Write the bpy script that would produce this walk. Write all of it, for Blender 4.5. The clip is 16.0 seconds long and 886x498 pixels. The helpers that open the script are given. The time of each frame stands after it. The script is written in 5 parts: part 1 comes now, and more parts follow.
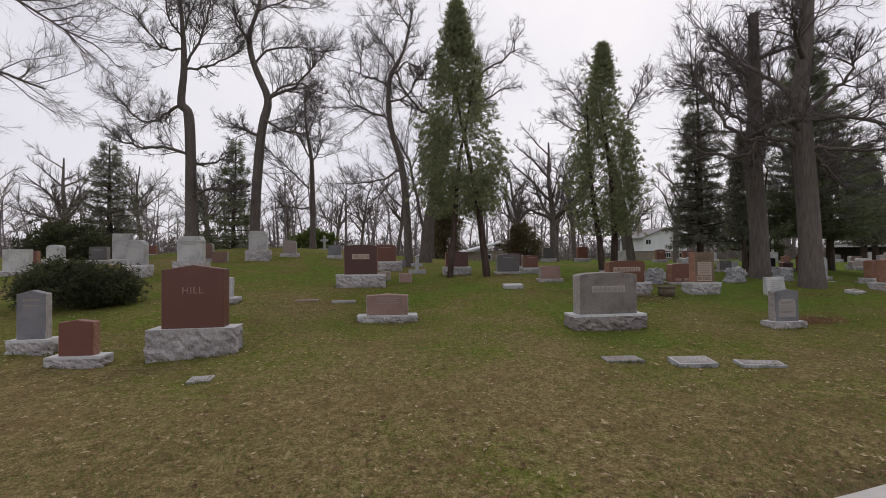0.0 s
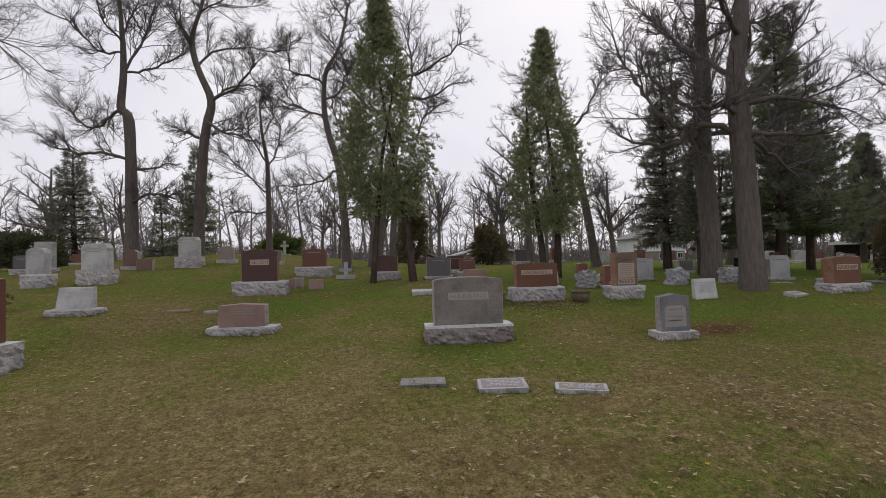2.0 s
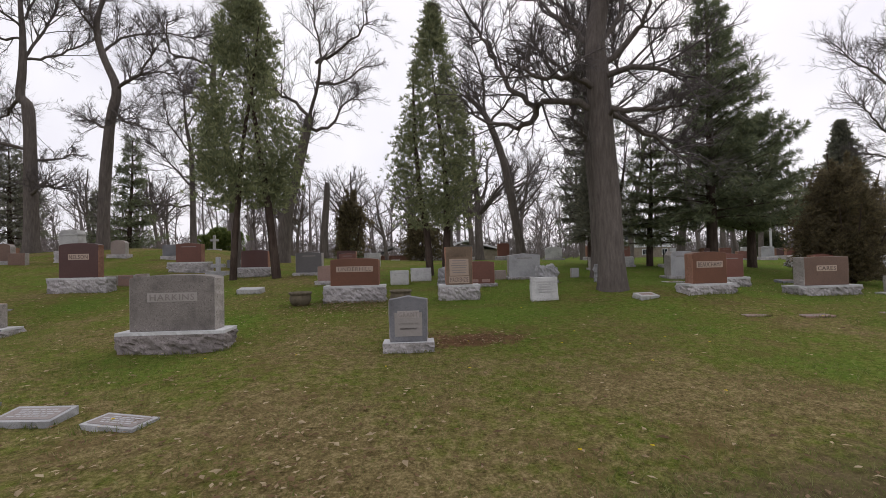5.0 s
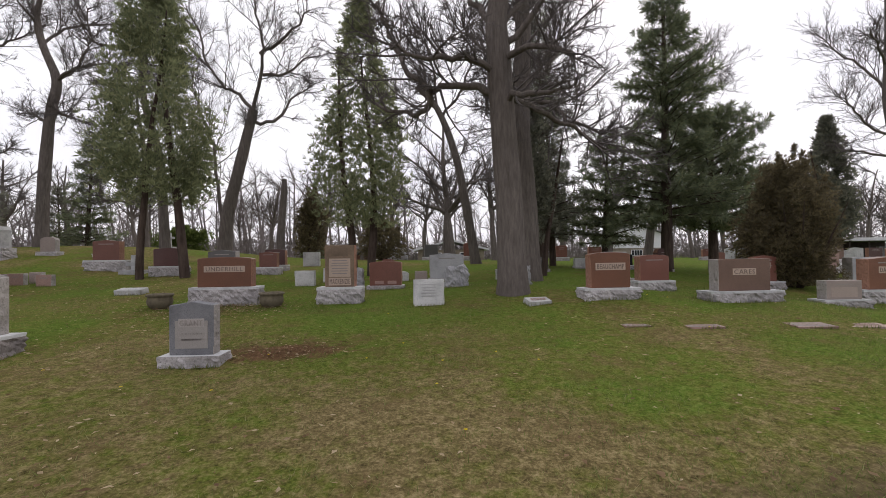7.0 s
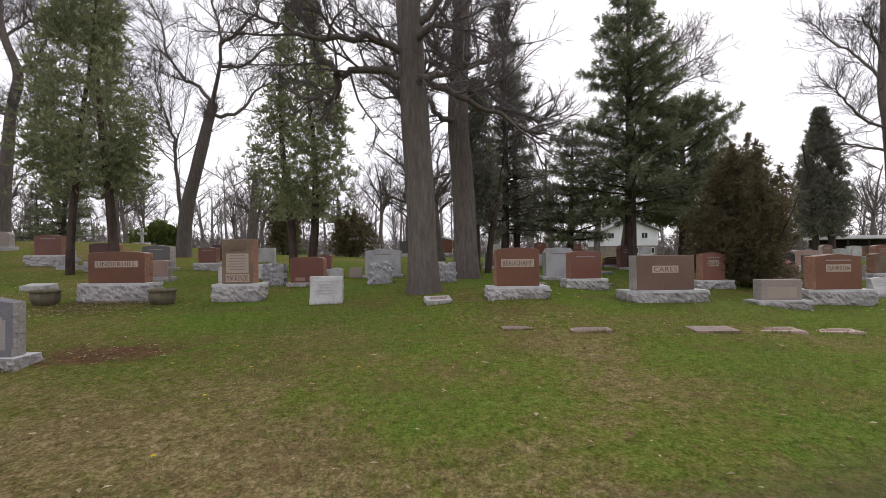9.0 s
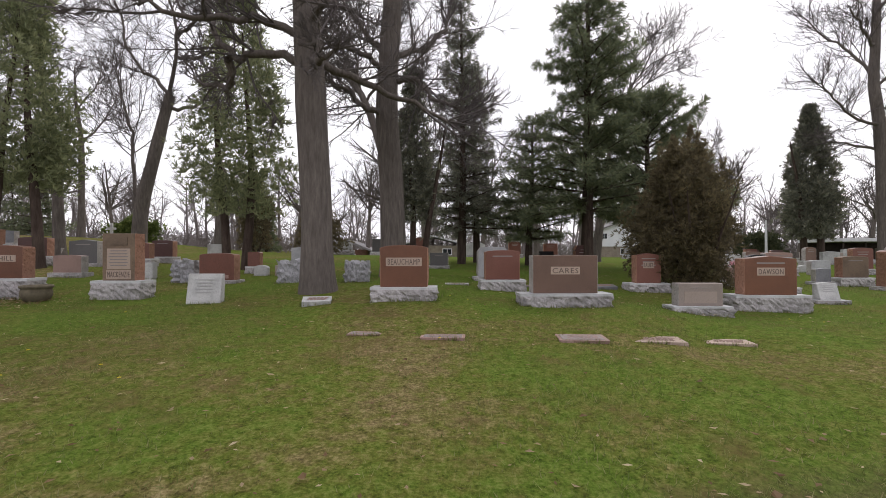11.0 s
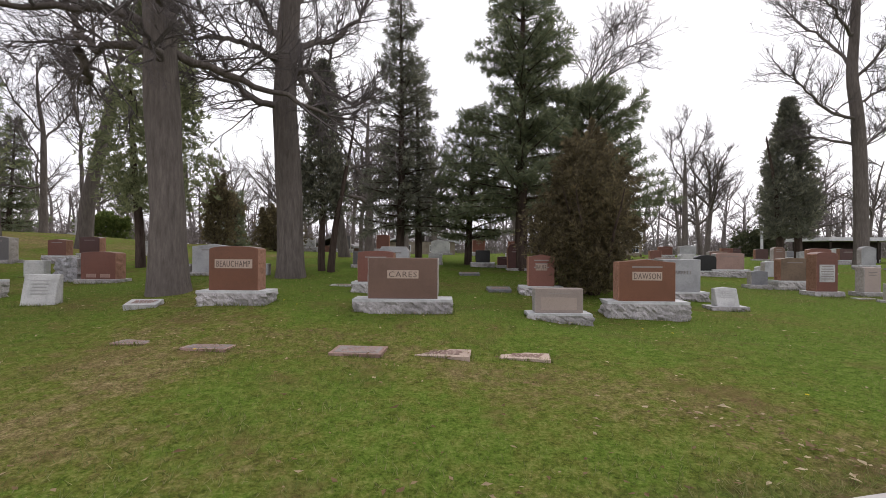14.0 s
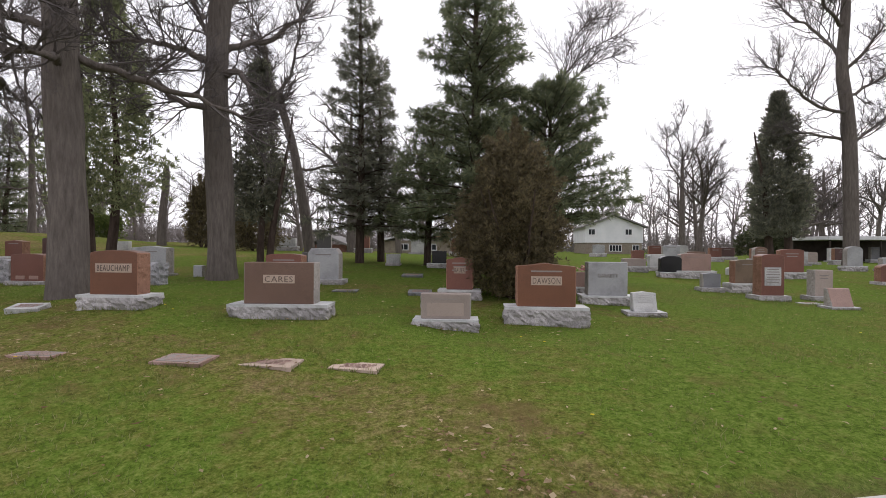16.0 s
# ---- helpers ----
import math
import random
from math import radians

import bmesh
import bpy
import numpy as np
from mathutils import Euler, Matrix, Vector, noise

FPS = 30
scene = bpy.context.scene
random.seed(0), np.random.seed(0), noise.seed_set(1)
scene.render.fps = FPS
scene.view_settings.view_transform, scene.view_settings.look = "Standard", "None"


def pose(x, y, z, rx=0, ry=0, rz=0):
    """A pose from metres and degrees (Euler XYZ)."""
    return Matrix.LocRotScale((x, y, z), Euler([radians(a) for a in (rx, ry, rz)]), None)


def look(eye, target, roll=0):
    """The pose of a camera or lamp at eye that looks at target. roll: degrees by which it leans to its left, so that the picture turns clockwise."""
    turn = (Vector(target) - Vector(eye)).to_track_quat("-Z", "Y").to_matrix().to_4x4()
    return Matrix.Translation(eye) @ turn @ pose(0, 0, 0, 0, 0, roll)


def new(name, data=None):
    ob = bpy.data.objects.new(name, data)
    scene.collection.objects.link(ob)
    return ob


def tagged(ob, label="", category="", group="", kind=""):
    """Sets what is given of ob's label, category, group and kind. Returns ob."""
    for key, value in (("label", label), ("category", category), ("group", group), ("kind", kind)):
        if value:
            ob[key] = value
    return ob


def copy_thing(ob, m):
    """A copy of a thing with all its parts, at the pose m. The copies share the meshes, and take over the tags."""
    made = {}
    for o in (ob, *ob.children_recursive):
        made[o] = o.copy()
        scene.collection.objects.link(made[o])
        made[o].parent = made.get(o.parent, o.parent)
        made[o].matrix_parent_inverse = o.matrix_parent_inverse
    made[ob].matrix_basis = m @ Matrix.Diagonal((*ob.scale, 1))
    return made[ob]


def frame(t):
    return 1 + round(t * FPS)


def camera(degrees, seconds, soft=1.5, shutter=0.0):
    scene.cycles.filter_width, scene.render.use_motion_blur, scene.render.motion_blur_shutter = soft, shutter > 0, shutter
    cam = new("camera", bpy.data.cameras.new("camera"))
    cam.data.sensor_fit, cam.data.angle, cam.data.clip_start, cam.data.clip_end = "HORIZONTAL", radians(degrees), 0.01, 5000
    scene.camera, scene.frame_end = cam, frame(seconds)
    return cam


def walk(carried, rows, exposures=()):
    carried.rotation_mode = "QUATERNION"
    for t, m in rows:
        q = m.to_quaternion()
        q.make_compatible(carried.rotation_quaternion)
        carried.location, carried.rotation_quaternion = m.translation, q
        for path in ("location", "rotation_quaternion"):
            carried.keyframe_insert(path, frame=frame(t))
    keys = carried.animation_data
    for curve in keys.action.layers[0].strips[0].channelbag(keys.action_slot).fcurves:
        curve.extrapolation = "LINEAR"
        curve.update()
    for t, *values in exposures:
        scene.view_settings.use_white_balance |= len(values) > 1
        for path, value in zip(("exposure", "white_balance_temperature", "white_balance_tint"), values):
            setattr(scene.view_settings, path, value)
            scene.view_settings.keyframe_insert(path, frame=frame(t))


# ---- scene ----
# ---- camera and walk ----
cam = camera(90.0, 16.0, 0.6)
ROWS = [
    (0, -0.634, 0.291, 1.675, -7.520, 1.026, 0.588),
    (0.5, 0.117, 0.425, 1.652, -7.152, 1.396, 0.784),
    (1, 0.886, 0.572, 1.635, -6.847, 1.600, 1.308),
    (1.5, 1.669, 0.749, 1.632, -6.223, 1.651, 1.396),
    (2, 2.459, 0.933, 1.625, -5.441, 1.542, 1.398),
    (2.5, 3.251, 1.096, 1.603, -5.150, 1.636, 1.322),
    (3, 4.017, 1.225, 1.579, -4.876, 1.624, 1.280),
    (3.5, 4.768, 1.336, 1.564, -4.469, 1.545, 1.244),
    (4, 5.497, 1.464, 1.544, -4.077, 1.361, 1.303),
    (6.5, 8.915, 2.411, 1.477, -2.857, 0.931, 0.902),
    (7, 9.454, 2.563, 1.466, -2.514, 1.056, 0.856),
    (7.5, 9.924, 2.677, 1.446, -1.772, 1.103, 0.693),
    (8, 10.395, 2.762, 1.420, -1.340, 0.987, 0.613),
    (8.5, 10.894, 2.909, 1.411, -1.285, 0.853, 0.737),
    (9, 11.395, 3.059, 1.406, -1.168, 0.745, 0.638),
    (11.5, 13.797, 3.725, 1.375, 0.282, 0.560, -0.028),
    (12, 14.217, 3.822, 1.395, 0.505, 0.416, -0.017),
    (12.5, 14.622, 3.889, 1.418, 0.659, 0.330, -0.097),
    (13, 15.043, 3.958, 1.438, 0.854, 0.196, -0.064),
    (13.5, 15.482, 4.003, 1.458, 1.257, 0.092, -0.275),
    (14, 15.915, 4.056, 1.478, 1.576, 0.081, -0.354),
    (14.5, 16.355, 4.114, 1.500, 1.778, 0.074, -0.396),
    (15, 16.825, 4.170, 1.522, 2.060, -0.007, -0.334),
    (15.5, 17.314, 4.228, 1.544, 2.689, -0.082, -0.320),
    (16, 17.827, 4.305, 1.580, 3.662, -0.213, -0.355),
]
walk(cam, [(t, pose(x, y, z, 90 + pitch, roll, yaw)) for t, x, y, z, yaw, pitch, roll in ROWS],
     exposures=[(0.0, -0.2), (4.0, -0.02), (7.0, 0.2), (12.0, 0.4), (16.0, 0.42)])

# ---- world and sun ----
SUN_EL, SUN_AZ = radians(48), radians(35)   # overcast: a soft sun behind the clouds
world = bpy.data.worlds.new("overcast")
scene.world = world
world.use_nodes = True
wn, wl = world.node_tree.nodes, world.node_tree.links
wn.clear()
sky = wn.new("ShaderNodeTexSky")
sky.sky_type, sky.sun_disc = "NISHITA", False
sky.sun_elevation, sky.sun_rotation = SUN_EL, SUN_AZ
sky.dust_density, sky.air_density = 4.0, 1.0
sky_scale = wn.new("ShaderNodeVectorMath")
sky_scale.operation = "SCALE"
sky_scale.inputs["Scale"].default_value = 0.10
cloud_at = wn.new("ShaderNodeTexCoord")
cloud_noise = wn.new("ShaderNodeTexNoise")
cloud_noise.inputs["Scale"].default_value = 2.2
cloud_noise.inputs["Detail"].default_value = 4.0
cloud_ramp = wn.new("ShaderNodeValToRGB")
cloud_ramp.color_ramp.elements[0].color = (0.815, 0.795, 0.885, 1)
cloud_ramp.color_ramp.elements[1].color = (0.985, 0.957, 1.0, 1)
cloud_ramp.color_ramp.elements[0].position, cloud_ramp.color_ramp.elements[1].position = 0.3, 0.62
cloud_mix = wn.new("ShaderNodeMix")
cloud_mix.data_type = "RGBA"
cloud_mix.inputs["Factor"].default_value = 0.9
sky_bg = wn.new("ShaderNodeBackground")
sky_bg.inputs["Strength"].default_value = 1.07
sky_out = wn.new("ShaderNodeOutputWorld")
wl.new(sky.outputs["Color"], sky_scale.inputs[0])
wl.new(cloud_at.outputs["Generated"], cloud_noise.inputs["Vector"])
wl.new(cloud_noise.outputs["Fac"], cloud_ramp.inputs["Fac"])
wl.new(sky_scale.outputs["Vector"], cloud_mix.inputs["A"])
wl.new(cloud_ramp.outputs["Color"], cloud_mix.inputs["B"])
wl.new(cloud_mix.outputs["Result"], sky_bg.inputs["Color"])
wl.new(sky_bg.outputs["Background"], sky_out.inputs["Surface"])
sun = new("sun", bpy.data.lights.new("sun", "SUN"))
sun.data.energy, sun.data.angle, sun.data.color = 0.9, radians(25), (1.0, 0.96, 0.9)
sun.matrix_world = look((math.sin(SUN_AZ) * math.cos(SUN_EL) * 50, math.cos(SUN_AZ) * math.cos(SUN_EL) * 50, math.sin(SUN_EL) * 50), (0, 0, 0))


# ---- materials ----
class Nodes:
    """A small builder for procedural materials."""

    def __init__(self, name, rough=0.8, spec=0.3):
        self.mat = bpy.data.materials.new(name)
        self.mat.use_nodes = True
        self.n, self.l = self.mat.node_tree.nodes, self.mat.node_tree.links
        self.bsdf = self.n["Principled BSDF"]
        self.bsdf.inputs["Roughness"].default_value = rough
        self.bsdf.inputs["Specular IOR Level"].default_value = spec
        self.at = self.n.new("ShaderNodeTexCoord").outputs["Object"]

    def noise(self, scale, detail=3.0, rough=0.55, at=None):
        k = self.n.new("ShaderNodeTexNoise")
        k.inputs["Scale"].default_value, k.inputs["Detail"].default_value, k.inputs["Roughness"].default_value = scale, detail, rough
        self.l.new(at or self.at, k.inputs["Vector"])
        return k.outputs["Fac"]

    def cells(self, scale):
        k = self.n.new("ShaderNodeTexVoronoi")
        k.inputs["Scale"].default_value = scale
        self.l.new(self.at, k.inputs["Vector"])
        return k.outputs["Color"]

    def ramp(self, fac, *stops):
        k = self.n.new("ShaderNodeValToRGB")
        e = k.color_ramp.elements
        while len(e) < len(stops):
            e.new(0.5)
        for s, (p, c) in zip(e, stops):
            s.position, s.color = p, (*c, 1) if len(c) == 3 else c
        self.l.new(fac, k.inputs["Fac"])
        return k.outputs["Color"]

    def grey(self, fac, lo, hi, a=0.0, b=1.0):
        k = self.n.new("ShaderNodeMapRange")
        for i, v in enumerate((lo, hi, a, b)):
            k.inputs[i + 1].default_value = v
        self.l.new(fac, k.inputs[0])
        return k.outputs[0]

    def mix(self, fac, a, b, mode="MIX"):
        k = self.n.new("ShaderNodeMix")
        k.data_type, k.blend_type = "RGBA", mode
        for sock, v in ((k.inputs["Factor"], fac), (k.inputs["A"], a), (k.inputs["B"], b)):
            if isinstance(v, (int, float)):
                sock.default_value = v
            elif isinstance(v, tuple):
                sock.default_value = (*v, 1)
            else:
                self.l.new(v, sock)
        return k.outputs["Result"]

    def island(self):
        return self.n.new("ShaderNodeNewGeometry").outputs["Random Per Island"]

    def thing(self):
        return self.n.new("ShaderNodeObjectInfo").outputs["Random"]

    def bump(self, fac, strength, dist):
        k = self.n.new("ShaderNodeBump")
        k.inputs["Strength"].default_value, k.inputs["Distance"].default_value = strength, dist
        self.l.new(fac, k.inputs["Height"])
        self.l.new(k.outputs["Normal"], self.bsdf.inputs["Normal"])

    def color(self, c):
        self.l.new(c, self.bsdf.inputs["Base Color"])
        return self.mat


def granite(name, dark, mid, light, rough=0.45, stain=0.25, grain=130, bump=0.15, hewn=0.0):
    """Speckled stone with larger stains and a fine relief."""
    k = Nodes(name, rough, 0.35)
    speck = k.ramp(k.noise(grain, 2, 0.7), (0.3, dark), (0.47, mid), (0.62, mid), (0.75, light))
    patch = k.mix(k.grey(k.noise(6, 4, 0.65), 0.38, 0.68, 0, 0.45), speck, tuple(1.25 * v for v in mid))
    dirt = k.grey(k.noise(3.1, 6, 0.7), 0.44, 0.70, 0, min(0.8, stain * 1.5))
    patch = k.mix(dirt, patch, tuple(0.38 * v for v in mid))
    shade = k.grey(k.thing(), 0, 1, 0.86, 1.1)
    tone = k.n.new("ShaderNodeVectorMath")
    tone.operation = "SCALE"
    k.l.new(patch, tone.inputs[0])
    k.l.new(shade, tone.inputs["Scale"])
    if hewn:
        cleft = k.n.new("ShaderNodeTexVoronoi")
        cleft.inputs["Scale"].default_value = 11
        warp = k.n.new("ShaderNodeVectorMath")
        warp.operation = "MULTIPLY_ADD"
        warp.inputs[1].default_value = (0.09, 0.09, 0.09)
        wob = k.n.new("ShaderNodeTexNoise")
        wob.inputs["Scale"].default_value = 9
        wob.inputs["Detail"].default_value = 4
        k.l.new(k.at, wob.inputs["Vector"])
        k.l.new(wob.outputs["Color"], warp.inputs[0])
        k.l.new(k.at, warp.inputs[2])
        k.l.new(warp.outputs["Vector"], cleft.inputs["Vector"])
        deep = k.mix(0.45, cleft.outputs["Distance"], k.noise(26, 5, 0.7))
        k.bump(deep, 1.0, hewn)
    else:
        k.bump(k.noise(grain * 0.5, 3), bump, 0.004)
    return k.color(tone.outputs["Vector"])


RED = granite("polished red granite", (0.052, 0.021, 0.013), (0.150, 0.064, 0.037), (0.225, 0.116, 0.072), 0.35, 0.3)
UMBER = granite("brown-red granite", (0.045, 0.02, 0.016), (0.115, 0.05, 0.04), (0.18, 0.09, 0.075), 0.35, 0.15)
ROSE = granite("rose granite", (0.06, 0.022, 0.018), (0.165, 0.068, 0.05), (0.26, 0.13, 0.10), 0.4, 0.25)
MAROON = granite("dark maroon granite", (0.03, 0.014, 0.014), (0.085, 0.040, 0.036), (0.15, 0.085, 0.08), 0.35, 0.2)
BROWN = granite("brown granite", (0.062, 0.036, 0.027), (0.155, 0.094, 0.071), (0.235, 0.162, 0.130), 0.35, 0.3)
ASH = granite("grey-brown granite", (0.13, 0.10, 0.09), (0.30, 0.245, 0.22), (0.42, 0.36, 0.33), 0.55, 0.25)
SMOOTH = granite("smoothed pale band stone", (0.22, 0.20, 0.19), (0.31, 0.285, 0.27), (0.40, 0.375, 0.36), 0.75, 0.2)
TABLET = granite("smooth brown panel stone", (0.20, 0.155, 0.13), (0.33, 0.265, 0.23), (0.42, 0.35, 0.31), 0.6, 0.15)
CHIPPED = granite("pale pitched edge stone", (0.16, 0.14, 0.13), (0.36, 0.33, 0.31), (0.55, 0.52, 0.5), 0.9, 0.35, 40, 0.6, 0.03)
CHIPPED_RED = granite("red pitched edge stone", (0.12, 0.055, 0.035), (0.30, 0.16, 0.11), (0.46, 0.30, 0.23), 0.9, 0.25, 40, 0.6, 0.03)
PINK = granite("pink granite", (0.12, 0.07, 0.06), (0.30, 0.195, 0.165), (0.42, 0.30, 0.265), 0.5, 0.35)
SPECK = granite("speckled grey-pink granite", (0.062, 0.053, 0.049), (0.20, 0.178, 0.166), (0.41, 0.375, 0.35), 0.65, 0.6, 75)
GREY = granite("blue-grey granite", (0.085, 0.085, 0.091), (0.19, 0.19, 0.205), (0.32, 0.32, 0.34), 0.65, 0.5)
PALE = granite("light grey granite", (0.17, 0.17, 0.175), (0.36, 0.36, 0.37), (0.51, 0.51, 0.52), 0.6, 0.45)
WHITE = granite("weathered white marble", (0.27, 0.268, 0.265), (0.44, 0.435, 0.43), (0.57, 0.565, 0.555), 0.7, 0.55, 60)
TAN = granite("tan granite", (0.06, 0.038, 0.026), (0.17, 0.118, 0.08), (0.28, 0.21, 0.15), 0.6, 0.55)
DARK = granite("dark grey granite", (0.035, 0.032, 0.032), (0.10, 0.094, 0.094), (0.17, 0.16, 0.16), 0.45, 0.2)
BLACK = granite("polished black granite", (0.008, 0.008, 0.009), (0.018, 0.018, 0.02), (0.04, 0.04, 0.045), 0.2, 0.1)
ROCK = granite("rough hewn grey granite", (0.10, 0.10, 0.11), (0.33, 0.325, 0.34), (0.54, 0.53, 0.55), 0.85, 0.5, 40, 0.5, 0.028)
LEDGE = granite("rock-faced base granite", (0.15, 0.14, 0.14), (0.42, 0.395, 0.395), (0.66, 0.63, 0.63), 0.85, 0.6, 38, 0.6, 0.03)
SPECK_LEDGE = granite("rock-faced grey-pink granite", (0.07, 0.06, 0.058), (0.24, 0.21, 0.205), (0.46, 0.42, 0.41), 0.85, 0.5, 45, 0.6, 0.03)
FROST = granite("frosted name band stone", (0.28, 0.21, 0.165), (0.4, 0.31, 0.255), (0.5, 0.42, 0.36), 0.8, 0.1)
# sawn stone paled past LEDGE: overcast light on the tops put into the colour
SAWN_LIT = granite("sawn top with painted skylight", (0.36, 0.36, 0.37), (0.52, 0.52, 0.53), (0.62, 0.62, 0.63), 0.7, 0.3)
INK = granite("cut letter stone", (0.07, 0.05, 0.042), (0.125, 0.092, 0.078), (0.18, 0.14, 0.12), 0.7, 0.1)
FAINT = granite("faint writing on white marble", (0.27, 0.27, 0.27), (0.38, 0.375, 0.37), (0.47, 0.47, 0.46), 0.8, 0.2)
INCISED = granite("weathered carved writing", (0.16, 0.14, 0.13), (0.24, 0.21, 0.2), (0.32, 0.29, 0.28), 0.8, 0.1)


def ground_z(x, y):
    """The lie of the lawn: it rises from the drive to a low crest."""
    t, s = math.tanh(y / 22.0), math.tanh((x - 10) / 25.0)
    z = -0.1478 + 1.1460 * t + 0.9119 * t * t + 0.1996 * s + -0.8889 * s * t + -0.4622 * s * s * t
    for cx, cy, r, a in ((-0.5, 9.7, 1.8, -0.22), (3.5, 8.2, 1.4, -0.13), (3.5, 5.8, 1.3, -0.07), (6.8, 7.6, 1.2, -0.07), (-4.6, 7.4, 2.0, -0.2), (19.0, 11.0, 1.3, -0.09), (17.5, 10.5, 0.9, -0.07), (16.7, 8.6, 0.9, -0.05), (13.4, 10.6, 1.9, 0.18), (16.2, 10.0, 1.1, 0.1), (20.8, 12.4, 1.7, -0.1), (11.2, 12.0, 1.8, 0.14), (-7.5, 22.0, 6.0, 0.7), (-3.0, 27.0, 5.0, 0.35), (25.0, 17.0, 3.5, -0.2), (-5.65, 18.6, 2.0, -0.1), (3.7, 15.4, 1.2, 0.1), (12.6, 15.2, 1.5, 0.1), (-2.0, -0.5, 4.5, 0.22)):
        z += a * math.exp(-((x - cx) ** 2 + (y - cy) ** 2) / (r * r))
    if y > 20:
        # behind the crest the ground falls away again
        z -= 0.95 * (1 - math.exp(-((y - 20) / 16) ** 2)) * math.exp(-((x - 7) / 17) ** 2)
    return z


def drive_edge(x):
    return 2.40 + 0.222 * x - 0.42 * math.exp(-((x - 10.3) / 4.6) ** 2)


def lawn_material():
    k = Nodes("lawn", 1.0, 0.02)
    pos = k.n.new("ShaderNodeSeparateXYZ")
    k.l.new(k.at, pos.inputs[0])
    fine = k.n.new("ShaderNodeMix")
    fine.inputs["Factor"].default_value = 0.42
    k.l.new(k.noise(42, 6, 0.7), fine.inputs["A"])
    k.l.new(k.noise(13, 5, 0.7), fine.inputs["B"])
    fine = fine.outputs["Result"]
    tuft = k.noise(7, 5, 0.7)
    big = k.noise(0.42, 5, 0.62)
    green = k.ramp(fine, (0.355, (0.034, 0.038, 0.010)), (0.5, (0.105, 0.114, 0.024)), (0.645, (0.212, 0.198, 0.073)))
    straw = k.ramp(fine, (0.355, (0.050, 0.038, 0.017)), (0.5, (0.150, 0.117, 0.053)), (0.645, (0.312, 0.25, 0.132)))
    lush = k.ramp(fine, (0.355, (0.026, 0.046, 0.006)), (0.5, (0.078, 0.132, 0.018)), (0.645, (0.158, 0.205, 0.046)))
    far = k.grey(pos.outputs["Y"], 5.0, 10.0, -0.10, 0.24)
    east = k.grey(pos.outputs["X"], -3, 17, -0.16, 0.21)

    def plus(a, b):
        m = k.n.new("ShaderNodeMath")
        m.operation = "ADD"
        k.l.new(a, m.inputs[0])
        k.l.new(b, m.inputs[1])
        return m.outputs[0]
    growth = plus(plus(plus(k.grey(big, 0.25, 0.75, 0.0, 0.98), k.grey(tuft, 0.25, 0.75, -0.32, 0.32)), far), east)
    c = k.mix(k.grey(growth, 0.30, 0.64), straw, green)
    c = k.mix(k.grey(growth, 0.58, 0.95, 0, 0.8), c, lush)
    # leaf litter and bare spots
    litter = k.grey(plus(k.noise(1.3, 5, 0.7), k.grey(fine, 0, 1, -0.12, 0.12)), 0.54, 0.70, 0, 0.6)
    c = k.mix(litter, c, (0.115, 0.074, 0.038))
    # worn verge along the drive
    edge = k.n.new("ShaderNodeMath")
    edge.operation = "MULTIPLY_ADD"
    edge.inputs[1].default_value, edge.inputs[2].default_value = -0.222, -2.15
    k.l.new(pos.outputs["X"], edge.inputs[0])
    off = plus(plus(edge.outputs[0], pos.outputs["Y"]), k.grey(tuft, 0, 1, -0.25, 0.25))
    worn = k.n.new("ShaderNodeMath")
    worn.operation = "MULTIPLY"
    k.l.new(k.grey(off, 0.08, 0.55, 0.65, 0), worn.inputs[0])
    k.l.new(k.grey(off, -4.3, -3.7, 0, 1), worn.inputs[1])
    c = k.mix(worn.outputs[0], c, (0.085, 0.062, 0.042))
    # bare brown earth where a grave has settled
    bare_at = k.n.new("ShaderNodeVectorMath")
    bare_at.operation = "MULTIPLY_ADD"
    bare_at.inputs[1].default_value, bare_at.inputs[2].default_value = (1.1, 2.6, 0.0), (-7.75 * 1.1, -8.05 * 2.6, 0.0)
    k.l.new(k.at, bare_at.inputs[0])
    span = k.n.new("ShaderNodeVectorMath")
    span.operation = "LENGTH"
    k.l.new(bare_at.outputs["Vector"], span.inputs[0])
    ring = plus(span.outputs["Value"], k.grey(tuft, 0.2, 0.8, -0.5, 0.5))
    c = k.mix(k.grey(ring, 0.55, 1.0, 0.9, 0), c, k.ramp(fine, (0.35, (0.05, 0.026, 0.016)), (0.65, (0.19, 0.105, 0.062))))
    k.bump(plus(fine, tuft), 0.8, 0.03)
    return k.color(c)


def leafy(name, a, b, c, rough=0.7):
    k = Nodes(name, rough, 0.2)
    col = k.ramp(k.island(), (0.0, a), (0.55, b), (1.0, c))
    col = k.mix(k.grey(k.noise(0.7, 3), 0.35, 0.7, 0, 0.4), col, a)
    thin = k.n.new("ShaderNodeBsdfTranslucent")
    both = k.n.new("ShaderNodeMixShader")
    both.inputs["Fac"].default_value = 0.45
    k.l.new(col, thin.inputs["Color"])
    k.l.new(k.bsdf.outputs["BSDF"], both.inputs[1])
    k.l.new(thin.outputs["BSDF"], both.inputs[2])
    k.l.new(both.outputs["Shader"], k.n["Material Output"].inputs["Surface"])
    return k.color(col)


def bark(name, lo, hi, scale=9):
    k = Nodes(name, 0.95, 0.1)
    m = k.n.new("ShaderNodeMapping")
    m.inputs["Scale"].default_value = (1, 1, 0.16)
    k.l.new(k.at, m.inputs["Vector"])
    ridge = k.noise(scale, 5, 0.7, m.outputs["Vector"])
    col = k.ramp(ridge, (0.3, lo), (0.65, hi))
    col = k.mix(k.grey(k.noise(0.8, 3), 0.4, 0.7, 0, 0.5), col, lo)
    k.bump(ridge, 0.9, 0.04)
    return k.color(col)


